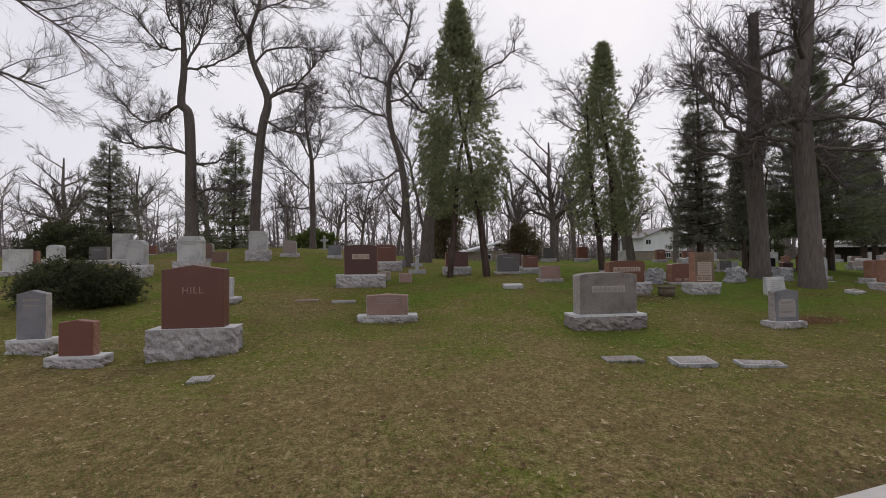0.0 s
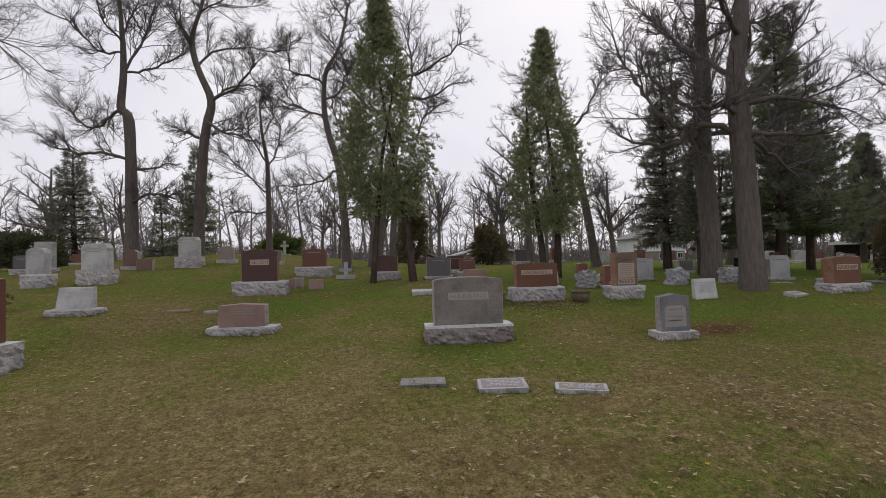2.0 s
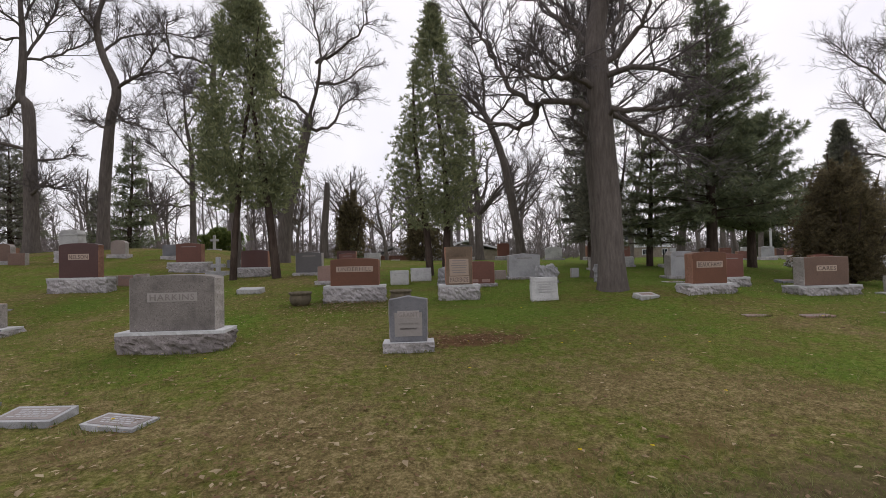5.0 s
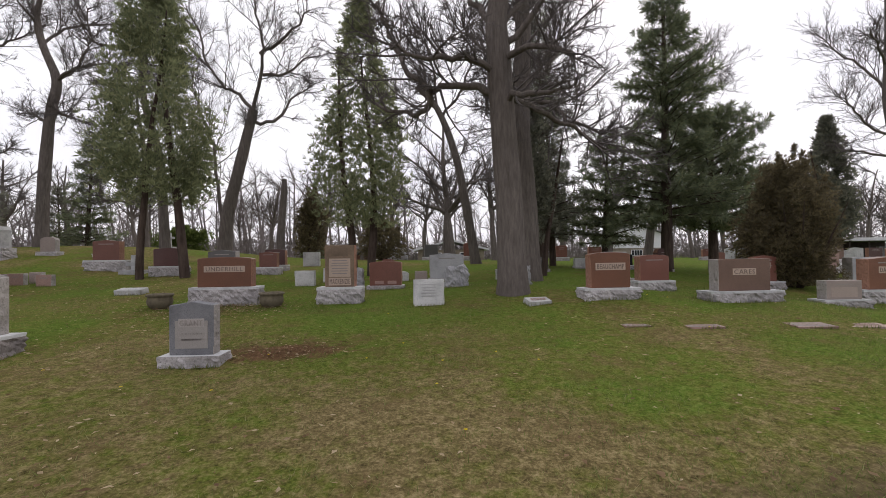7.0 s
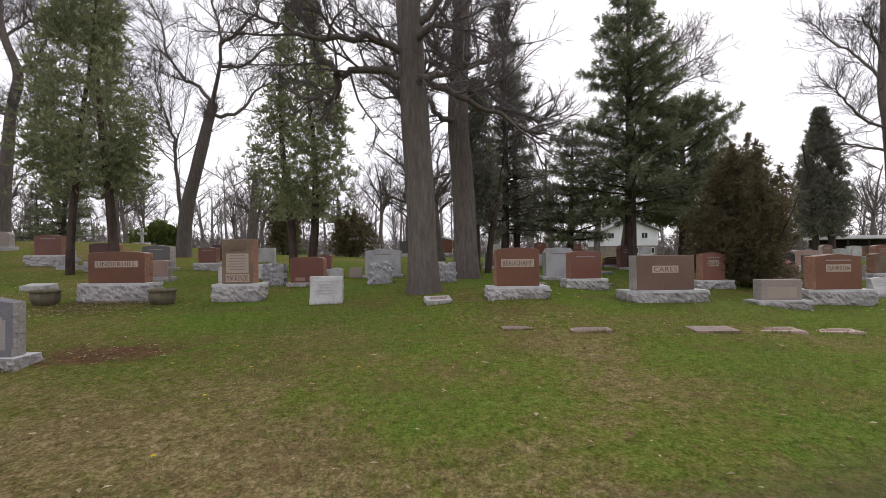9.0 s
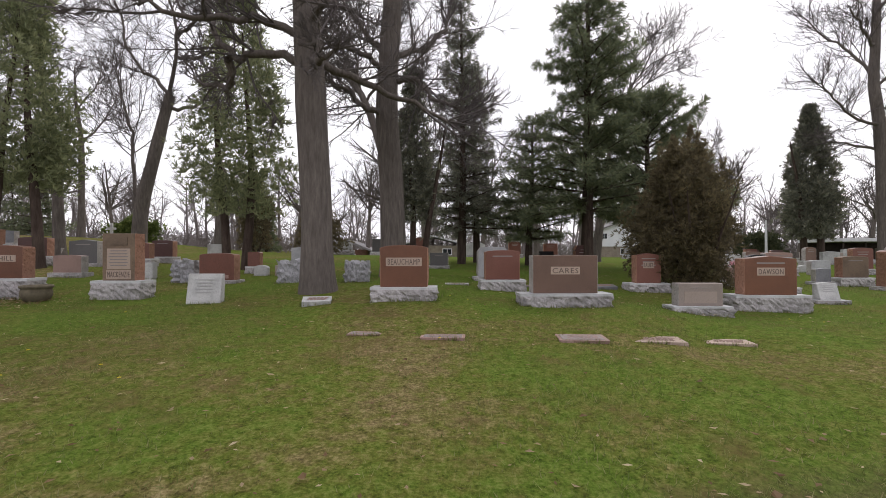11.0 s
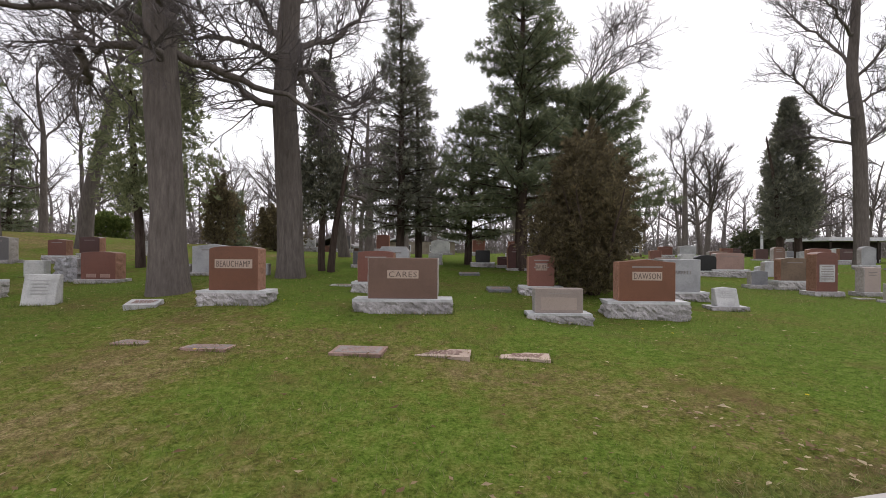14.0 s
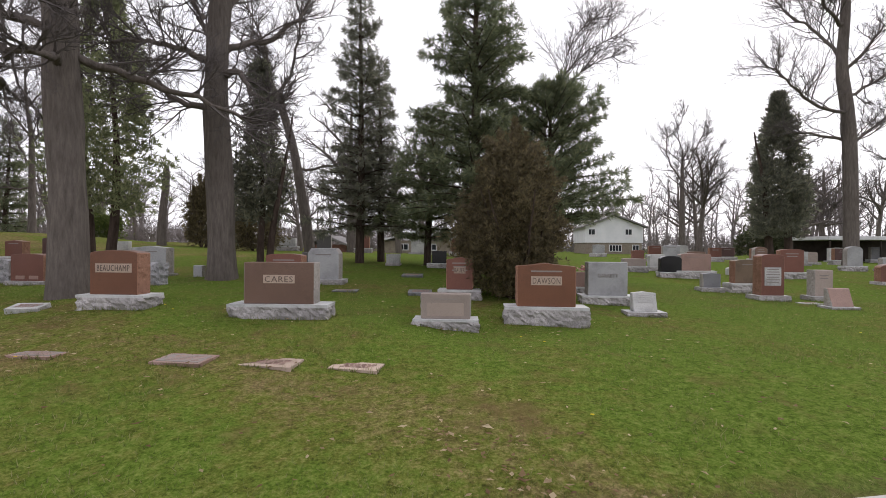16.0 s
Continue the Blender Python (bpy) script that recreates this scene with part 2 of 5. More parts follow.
def plain(name, a, b, scale=3.0, rough=0.8):
    k = Nodes(name, rough, 0.25)
    c = k.ramp(k.noise(scale, 4, 0.6), (0.3, a), (0.7, b))
    k.bump(k.noise(scale * 12, 3), 0.2, 0.01)
    return k.color(c)


LAWN = lawn_material()
BLADES = leafy("grass blades", (0.105, 0.140, 0.034), (0.165, 0.195, 0.054), (0.32, 0.285, 0.145))
LEAVES = leafy("fallen oak leaves", (0.11, 0.062, 0.032), (0.25, 0.165, 0.09), (0.58, 0.48, 0.33))
BLOOM = leafy("dandelion yellow", (0.55, 0.42, 0.02), (0.65, 0.5, 0.03), (0.7, 0.6, 0.05))
OAK_BARK = bark("grey oak bark", (0.085, 0.073, 0.066), (0.175, 0.15, 0.136), 17)
# greyed towards lilac and lifted, the far woods most: haze put into the colour
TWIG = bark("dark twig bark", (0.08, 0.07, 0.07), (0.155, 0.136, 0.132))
WOODS = bark("far brown branches paled by haze", (0.125, 0.108, 0.107), (0.235, 0.205, 0.2))
CEDAR_BARK = bark("red-brown cedar bark", (0.035, 0.024, 0.02), (0.10, 0.075, 0.062), 12)
ARBOR = leafy("arborvitae sprays", (0.135, 0.150, 0.085), (0.235, 0.262, 0.138), (0.33, 0.338, 0.19))
PINE = leafy("dark fir needles", (0.10, 0.118, 0.076), (0.175, 0.202, 0.115), (0.275, 0.292, 0.16))
SPRUCE = leafy("dull spruce needles", (0.105, 0.105, 0.086), (0.188, 0.194, 0.146), (0.272, 0.268, 0.192))
JUNIPER = leafy("brownish juniper foliage", (0.08, 0.066, 0.044), (0.145, 0.122, 0.07), (0.22, 0.175, 0.092))
YEW = leafy("yew needles", (0.038, 0.046, 0.026), (0.078, 0.088, 0.045), (0.13, 0.13, 0.07))
SHRUB = leafy("bright shrub leaves", (0.060, 0.090, 0.026), (0.120, 0.156, 0.042), (0.216, 0.240, 0.072))
DRIVE = plain("pale concrete drive", (0.34, 0.32, 0.31), (0.44, 0.42, 0.41), 2.0, 0.9)
SIDING = plain("white house siding", (0.66, 0.67, 0.70), (0.78, 0.78, 0.80), 0.8, 0.6)
MASONRY = plain("tan house masonry", (0.20, 0.165, 0.13), (0.30, 0.26, 0.21), 3.0, 0.9)
SHINGLE = plain("grey roof shingles", (0.16, 0.15, 0.15), (0.26, 0.25, 0.25), 3.0, 0.9)
PANE = plain("dark window pane", (0.02, 0.022, 0.026), (0.04, 0.045, 0.05), 1.0, 0.1)
STAIN = plain("dark stained timber", (0.03, 0.022, 0.02), (0.06, 0.045, 0.04), 2.0, 0.8)
POT = plain("weathered clay planter", (0.075, 0.062, 0.042), (0.16, 0.135, 0.095), 8.0, 0.85)
STEEL = plain("painted pale post", (0.5, 0.5, 0.52), (0.62, 0.62, 0.64), 3.0, 0.5)
PETAL = plain("pink silk petals", (0.6, 0.25, 0.3), (0.75, 0.45, 0.5), 20.0, 0.7)


# ---- building helpers ----
def mesh(name, verts, faces, material, smooth=False):
    me = bpy.data.meshes.new(name)
    me.from_pydata(verts, [], faces)
    me.materials.append(material)
    if smooth:
        me.polygons.foreach_set("use_smooth", [True] * len(me.polygons))
    me.update()
    return me


def piece(name, me, parent, label="", kind=""):
    ob = new(name, me)
    ob.parent = parent
    return tagged(ob, label, kind=kind)


def part(name, bm, material, parent, label="", smooth=False):
    me = bpy.data.meshes.new(name)
    bm.to_mesh(me)
    bm.free()
    me.materials.append(material)
    if smooth:
        me.polygons.foreach_set("use_smooth", [True] * len(me.polygons))
    return piece(name, me, parent, label)


def thing(name, x, y, label, category, group="", rz=0.0, sink=0.0):
    ob = new(name)
    ob.empty_display_size = 0.2
    ob.matrix_world = pose(x, y, ground_z(x, y) - sink, 0, 0, rz)
    return tagged(ob, label, category, group)


def box(w, d, h, x=0.0, y=0.0, z=0.0, bevel=0.0):
    """A block standing on z, centred on x and y, with softened edges."""
    bm = bmesh.new()
    bmesh.ops.create_cube(bm, size=1.0)
    for v in bm.verts:
        v.co = Vector((v.co.x * w + x, v.co.y * d + y, (v.co.z + 0.5) * h + z))
    if bevel:
        bmesh.ops.bevel(bm, geom=bm.edges[:], offset=bevel, segments=2, affect="EDGES")
    return bm


def facet(q):
    """Relief of broken stone: a tilted plane for each chip."""
    near = noise.voronoi(q)[1][0]
    g = noise.cell_vector(near * 31.7) * 2.0 - Vector((1, 1, 1))
    return 1.3 * (q - near).dot(g) + 0.55 * g.x


def rock_block(w, d, h, seed, amount=0.025, top=True, nx=14, nz=6, taper=0.0):
    """A rock-faced block: rough pitched sides, a sawn flat top where top is set."""
    bm = bmesh.new()
    nx = max(nx, min(30, int(w * 21)))
    nz = max(nz, min(8, int(h * 24))) if nz > 2 else nz
    bmesh.ops.create_cube(bm, size=1.0)
    bmesh.ops.subdivide_edges(bm, edges=[e for e in bm.edges if abs(e.verts[0].co.x - e.verts[1].co.x) > 0.5], cuts=nx, use_grid_fill=True)
    bmesh.ops.subdivide_edges(bm, edges=[e for e in bm.edges if abs(e.verts[0].co.z - e.verts[1].co.z) > 0.5], cuts=nz, use_grid_fill=True)
    bmesh.ops.subdivide_edges(bm, edges=[e for e in bm.edges if abs(e.verts[0].co.y - e.verts[1].co.y) > 0.5], cuts=4, use_grid_fill=True)
    off = Vector((seed * 7.31, seed * 3.17, seed * 1.93))
    for v in bm.verts:
        c = v.co.copy()
        p = Vector((c.x * w, c.y * d, (c.z + 0.5) * h))
        n1 = 0.9 * facet(Vector((p.x * 8, p.y * 8, p.z * 11)) + off) + 0.5 * facet(p * 19 - off)
        n2 = noise.noise(p * 7 - off)
        on_top = c.z > 0.499
        edge = 1.0 if not (on_top and top) else 0.2
        if top and not on_top and c.z > 0.5 - 1.5 / (nz + 1) and nz > 2:
            edge = 0.3
        out = Vector((0, 0, 0))
        if abs(c.x) > 0.499:
            out.x = math.copysign(1, c.x) * n1
        if abs(c.y) > 0.499:
            out.y = math.copysign(1, c.y) * (n1 + 0.3 * n2)
        if on_top and not top:
            out.z = 2.2 * (n2 + 0.5 * n1)
        k = 1 - taper * (c.z + 0.5)
        v.co = Vector((p.x * k, p.y * k, p.z)) + out * amount * edge
    return bm


def outline(w, h, top):
    """The front outline of a headstone, anticlockwise from its lower left corner."""
    a = w / 2
    pts = [(-a, 0.0), (a, 0.0)]
    if top in ("gable", "slantgable"):
        pts += [(a, h * 0.93), (a * 0.72, h * 0.945), (0.0, h), (-a * 0.72, h * 0.945), (-a, h * 0.93)]
    elif top == "curve":
        pts += [(a * math.cos(i * math.pi / 10) if 0 < i < 10 else (a if i == 0 else -a), h * (0.93 + 0.07 * math.sin(i * math.pi / 10))) for i in range(11)]
    elif top == "round":
        pts += [(a * math.cos(i * math.pi / 10), h * (0.80 + 0.20 * math.sin(i * math.pi / 10))) for i in range(11)]
    elif top == "cap":
        pts += [(a, h * 0.84), (a * 0.78, h), (-a * 0.78, h), (-a, h * 0.84)]
    else:
        pts += [(a, h), (-a, h)]
    return pts


def die_block(w, h, d, top, seed, rough=True):
    """The upright stone: sawn front and back, its edges left rock-pitched where rough is set."""
    pts = outline(w, h, top)
    # split the two upright sides so that they can be chipped
    rim = []
    for i, (x, z) in enumerate(pts):
        rim.append((x, z))
        x2, z2 = pts[(i + 1) % len(pts)]
        if abs(x - x2) < 1e-6 and abs(z - z2) > 0.1:
            rim += [(x, z + (z2 - z) * j / 6) for j in range(1, 6)]
    slant = 0.55 if top.startswith("slant") else 0.0
    verts, n = [], len(rim)
    for layer in range(5):
        f = layer / 4
        for x, z in rim:
            y = -d / 2 + d * f
            if slant:
                y += slant * d * (z / h) * (1 - f)
            side = abs(abs(x) - w / 2) < 1e-4 and z > 0.01
            if rough and side and 0 < layer < 4:
                x += math.copysign(1, x) * (0.012 + 0.016 * noise.noise(Vector((z * 14, f * 5, seed * 3.7 + x))))
            elif side and layer in (0, 4):
                x += 0.003 * noise.noise(Vector((z * 20, f * 9, seed)))
            verts.append((x, y, z))
    faces = [tuple(reversed(range(n)))[::-1], tuple(range(4 * n, 5 * n))[::-1]]
    for layer in range(4):
        for i in range(n):
            j = (i + 1) % n
            faces.append((layer * n + j, layer * n + i, (layer + 1) * n + i, (layer + 1) * n + j))
    bm = bmesh.new()
    vs = [bm.verts.new(v) for v in verts]
    for f in faces:
        bm.faces.new([vs[i] for i in f])
    bmesh.ops.recalc_face_normals(bm, faces=bm.faces[:])
    crisp = [e for e in bm.edges if len(e.link_faces) == 2 and e.calc_face_angle(0) > 0.6 and e.calc_length() > 0.02]
    bmesh.ops.bevel(bm, geom=crisp, offset=0.006, segments=1, affect="EDGES", clamp_overlap=True)
    return bm


def letters(text, width, height):
    """Letters of the built-in font as a mesh, centred, facing -y."""
    cu = bpy.data.curves.new("letters", "FONT")
    cu.body, cu.align_x, cu.align_y, cu.extrude, cu.resolution_u, cu.space_character = text, "CENTER", "CENTER", 0.02, 2, 1.12
    ob = bpy.data.objects.new("letters", cu)
    scene.collection.objects.link(ob)
    bpy.context.view_layer.update()
    me = bpy.data.meshes.new_from_object(ob.evaluated_get(bpy.context.evaluated_depsgraph_get()))
    bpy.data.objects.remove(ob)
    co = np.array([v.co for v in me.vertices])
    lo, hi = co.min(0), co.max(0)
    sx, sz = width / (hi[0] - lo[0]), height / (hi[1] - lo[1])
    for v in me.vertices:
        v.co = Vector(((v.co.x - (lo[0] + hi[0]) / 2) * sx, -v.co.z * 0.2, (v.co.y - (lo[1] + hi[1]) / 2) * sz))
    return me


stone_count = 0
feet = []   # footprints on the lawn, for the longer grass round them


def stone(label, x, y, w, h, bw, bh, material, top="flat", depth=0.35, text="", band=True, bars=0, panel=False, plaque=False, plates=False, low=False, rough=True):
    """A headstone: base and die, with its name band, panels and lines of worn writing."""
    global stone_count
    stone_count += 1
    seed = stone_count
    turn = random.uniform(-2.0, 2.0)
    depth *= 0.72
    bd = depth + 0.16
    ob = thing("headstone", x, y + bd / 2, label, "headstone", "headstones on the lawn", turn)
    feet.append((x, y + bd / 2, max(bw, w), bd))
    zb = 0.0
    if bh > 0.045:
        base = part("base", rock_block(bw, bd, bh + 0.08, seed, 0.024 if bh > 0.12 else 0.012), LEDGE if material is not SPECK else SPECK_LEDGE, ob, "rock-faced granite base")
        base.location.z = -0.08
        # the sawn top faces get the paler stone, skylight painted in
        base.data.materials.append(SAWN_LIT)
        for f in base.data.polygons:
            f.material_index = 1 if f.center.z > bh + (0.066 if bh > 0.12 else 0.078) - (0.012 if bh > 0.12 else 0) else 0
        zb = bh
    if top == "rough":
        part("die", rock_block(w, depth, h + 0.1, seed, 0.032, False, 12, 7, 0.07), material, ob).location.z = -0.08
        return ob
    die = part("die", die_block(w, h + (0 if zb else 0.05), depth, top, seed, rough), material, ob)
    if rough and material not in (WHITE, BLACK):
        die.data.materials.append(CHIPPED_RED if material in (RED, ROSE, MAROON, UMBER, TAN) else CHIPPED)
        for f in die.data.polygons:
            if abs(f.normal.x) > 0.6:
                f.material_index = 1
    die.location.z = zb if zb else -0.05
    front = -depth / 2
    lean = 0.55 * depth / h if top.startswith("slant") else 0.0

    def on_face(child, z, proud):
        child.location = (0, front + lean * (z - zb) - proud, z)
        child.rotation_euler.x = -math.atan(lean)
        return child
    zt = zb + h * (0.60 if not low else 0.13)
    if top.startswith("slant"):
        zt = zb + h * 0.7
    if panel:
        on_face(part("inset_panel", box(w * 0.74, 0.008, h * 0.52, 0, 0, -h * 0.26, 0.003), TABLET if material is ASH else SMOOTH, ob, "smooth recessed panel"), zb + h * 0.38, 0.0)
    if plaque:
        on_face(part("plaque", box(w * 0.72, 0.012, h * 0.44, 0, 0, -h * 0.22, 0.004), FROST if material is TAN else WHITE, ob, "pale inscribed plaque"), zb + h * 0.46, 0.002)
        me = bpy.data.meshes.new("inscription")
        bm = bmesh.new()
        for i in range(6):
            ww = w * (0.5 + 0.12 * ((i * 37) % 5) / 5)
            b = box(ww, 0.004, h * 0.022, 0, 0, h * (0.16 - 0.062 * i))
            b.to_mesh(me)
            b.free()
            bm.from_mesh(me)
        on_face(part("inscription", bm, INCISED, ob, "worn lines of writing"), zb + h * 0.46, 0.009)["kind"] = "stuff"
        if material is TAN:
            on_face(part("carving", box(w * 0.55, 0.02, h * 0.2, 0, 0, -h * 0.1, 0.008), TAN, ob, "carved scroll relief"), zb + h * 0.84, 0.0)
    if plates:
        for sx in (-0.2, 0.2):
            p = on_face(part("name_plate", box(w * 0.28, 0.012, h * 0.13, 0, 0, -h * 0.065, 0.003), PINK, ob, "small pale name plate"), zb + h * 0.13, 0.002)
            p.location.x = sx * w
    if text:
        tw = w * min(0.74, 0.07 * len(text) + 0.05)
        th = min(0.10, h * 0.14)
        if material in (SPECK, GREY, PALE):
            tw, th = w * 0.52, h * 0.11
        if band:
            on_face(part("name_band", box(tw * 1.12, 0.01, th * 1.45, 0, 0, -th * 0.725, 0.002), FROST if material not in (SPECK, GREY) else SMOOTH, ob, "frosted name band"), zt, 0.0)
        me = letters(text, tw, th)
        me.name = "lettering"
        me.materials.append(INK if material not in (SPECK, GREY, PALE) else INCISED)
        if material is UMBER and not band:
            me.materials[0] = PINK
        on_face(piece("lettering", me, ob, "carved family name"), zt, 0.006)
    if bars:
        bm = bmesh.new()
        me = bpy.data.meshes.new("worn_writing")
        zs = zb + h * (0.78 if not text else 0.38)
        if text and not panel:
            zs = zb + h * 0.80
        step = h * 0.11
        for i in range(bars):
            b = box(w * (0.42 + 0.2 * ((i * 53 + seed * 17) % 7) / 7), 0.006, h * 0.035, 0, 0, -i * step)
            b.to_mesh(me)
            b.free()
            bm.from_mesh(me)
        on_face(part("inscription", bm, FAINT if material is WHITE else INCISED, ob, "worn lines of writing"), zs, 0.001)["kind"] = "stuff"
    if top == "cap" and h > 0.7:
        part("moulding", box(w * 1.06, depth * 1.06, 0.05, 0, 0, zb + h * 0.74, 0.012), material, ob)
    return ob


def flat_marker(label, x, y, w, d, material, rz=0.0, tilt=0.0, proud=0.04, border=True):
    """A flat grave marker let into the lawn, with a sawn border and lines of writing."""
    ob = thing("grave_marker", x, y, label, "grave marker", "flat grave markers", rz)
    ob.matrix_world = ob.matrix_world @ pose(0, 0, 0, tilt, 0, 0)
    feet.append((x, y, w, d))
    part("slab", rock_block(w, d, 0.12 + proud, x + y, 0.012, True, 8, 2), material, ob).location.z = -0.12
    if border:
        part("face", box(w * 0.86, d * 0.74, 0.006, 0, 0, proud - 0.002, 0.002), INCISED if material is not WHITE else PALE, ob, "worn inscribed face")
    bm = bmesh.new()
    me = bpy.data.meshes.new("lines")
    rw = random.Random(int(x * 100) + 7)
    for i in range(4):
        wx = -w * rw.uniform(0.22, 0.36)
        while wx < w * 0.3:
            ww = w * rw.uniform(0.05, 0.14)
            b = box(ww, d * 0.07, 0.003, wx + ww / 2, d * (0.22 - 0.14 * i), proud + 0.003)
            b.to_mesh(me)
            b.free()
            bm.from_mesh(me)
            wx += ww + w * 0.03
    part("inscription", bm, material if border else PINK, ob, "worn lines of writing")["kind"] = "stuff"
    return ob


# ---- plants ----
def tube(V, F, pts, radii, k):
    """Adds a tapering tube along pts to the vertex and face lists."""
    start = len(V)
    for i, p in enumerate(pts):
        d = (pts[min(i + 1, len(pts) - 1)] - pts[max(i - 1, 0)]).normalized()
        a = d.cross(Vector((0.31, 0.95, 0.12)))
        if a.length < 1e-3:
            a = d.cross(Vector((1, 0, 0)))
        a.normalize()
        b = d.cross(a)
        for j in range(k):
            t = 2 * math.pi * j / k
            V.append(p + (a * math.cos(t) + b * math.sin(t)) * radii[i])
    for i in range(len(pts) - 1):
        for j in range(k):
            j2 = (j + 1) % k
            F.append((start + i * k + j, start + i * k + j2, start + (i + 1) * k + j2, start + (i + 1) * k + j))


def smooth_path(pts, n):
    """A rounder path through given points."""
    out, m = [], len(pts)
    for i in range(m - 1):
        p0, p1, p2, p3 = pts[max(i - 1, 0)], pts[i], pts[i + 1], pts[min(i + 2, m - 1)]
        for j in range(n):
            t = j / n
            out.append(0.5 * ((2 * p1) + (p2 - p0) * t + (2 * p0 - 5 * p1 + 4 * p2 - p3) * t * t + (3 * p1 - p0 - 3 * p2 + p3) * t ** 3))
    out.append(pts[-1])
    return out


def wander(rng, p, d, length, steps, curl, lift):
    pts, d = [p], d.normalized()
    for _ in range(steps):
        d = (d + Vector((rng.gauss(0, curl), rng.gauss(0, curl), rng.gauss(0, curl) + lift))).normalized()
        pts.append(pts[-1] + d * (length / steps))
    return pts


def branchlets(rng, V, F, pts, r0, length, level, count, lift=0.05):
    """Side shoots along a branch, each with finer shoots of its own."""
    for _ in range(count):
        f = rng.uniform(0.15, 1.0) * (len(pts) - 1)
        i = min(int(f), len(pts) - 2)
        p = pts[i].lerp(pts[i + 1], f - i)
        along = (pts[i + 1] - pts[i]).normalized()
        side = along.cross(Vector((rng.gauss(0, 1), rng.gauss(0, 1), rng.gauss(0, 1))))
        if side.length < 1e-3:
            continue
        d = along * rng.uniform(0.5, 1.0) + side.normalized() * rng.uniform(0.45, 0.9) + Vector((0, 0, 0.14))
        ln = length * rng.uniform(0.4, 1.1) * (1.1 - 0.5 * f / (len(pts) - 1))
        r = r0 * rng.uniform(0.7, 1.0)
        if level == 0:
            # the finest shoots: slim pointed spikes
            d.normalize()
            u = d.cross(Vector((0.3, 0.9, 0.2))).normalized() * r
            w = d.cross(u)
            i0 = len(V)
            V.extend((p + u, p - 0.5 * u + 0.87 * w, p - 0.5 * u - 0.87 * w, p + d * ln))
            F.extend(((i0, i0 + 1, i0 + 3), (i0 + 1, i0 + 2, i0 + 3), (i0 + 2, i0, i0 + 3)))
            continue
        steps = 5 if level > 1 else 4
        q = wander(rng, p, d, ln, steps, 0.17, lift)
        tube(V, F, q, [r * (1 - 0.75 * j / steps) for j in range(steps + 1)], 4 if level > 1 else 3)
        if level > 0:
            branchlets(rng, V, F, q, max(r * 0.5, 0.006), ln * (0.62 if level > 1 else 0.75), level - 1, 9 if level > 1 else 10, lift)


def oak(label, seed, r, trunk, limbs, count, tip=0.86):
    """A bare broadleaf tree: trunk and main limbs as they stand, with branches and twigs grown on them."""
    rng = random.Random(seed)
    x, y, _ = trunk[0]
    z = ground_z(x, y)
    ob = thing("oak_tree", x, y, label, "tree", "bare trees")
    org = Vector((x, y, z))
    tp = [Vector(p) - org for p in trunk]
    tp[0].z = -0.15
    path = smooth_path(tp, 4)
    V, F, n = [], [], len(path) - 1
    rad = [r * (1 - tip * (i / n) ** (1.5 if tip < 0.7 else 1.15)) * (1 + 0.35 * math.exp(-max(p.z, 0) / 0.25)) for i, p in enumerate(path)]
    tube(V, F, path, rad, 14)
    for v in V:
        d = noise.noise(Vector((v.x * 5, v.y * 5, v.z * 0.9 + seed)))
        v.x, v.y = v.x * 1 + d * r * 0.10, v.y * 1 + d * r * 0.10
    twV, twF = [], []
    total = sum((Vector(l[-1]) - Vector(l[0])).length for l in limbs) + 2.0
    tip_r = r * 0.38
    for l in limbs:
        lp = smooth_path([Vector(p) - org for p in l], 4)
        near = min(range(len(path)), key=lambda i: (path[i] - lp[0]).length)
        r1 = min(rad[near] * 0.38, r * 0.25)
        if (path[near] - lp[0]).length < 1.2:
            lp[0] = path[near].copy()
        m = len(lp) - 1
        lp = [p + Vector((rng.gauss(0, 0.035), rng.gauss(0, 0.035), rng.gauss(0, 0.035))) if i else p for i, p in enumerate(lp)]
        tube(V, F, lp, [r1 * (1 - 0.8 * i / m) + 0.012 for i in range(m + 1)], 8)
        ln = (Vector(l[-1]) - Vector(l[0])).length
        branchlets(rng, twV, twF, lp, 0.020 + 0.03 * r, 0.48 * ln + 0.7, 2, max(6, int(count * ln / total * 0.42)))
        branchlets(rng, twV, twF, lp[-3:], 0.02, 0.45 * ln + 0.4, 2, 4)
    branchlets(rng, twV, twF, path[int(n * 0.8):], 0.03, 1.5, 2, 9)
    piece("trunk", mesh("trunk", V, F, OAK_BARK, True), ob, "ridged grey trunk and limbs")
    piece("crown", mesh("crown", twV, twF, TWIG), ob, "bare twigs")
    return ob


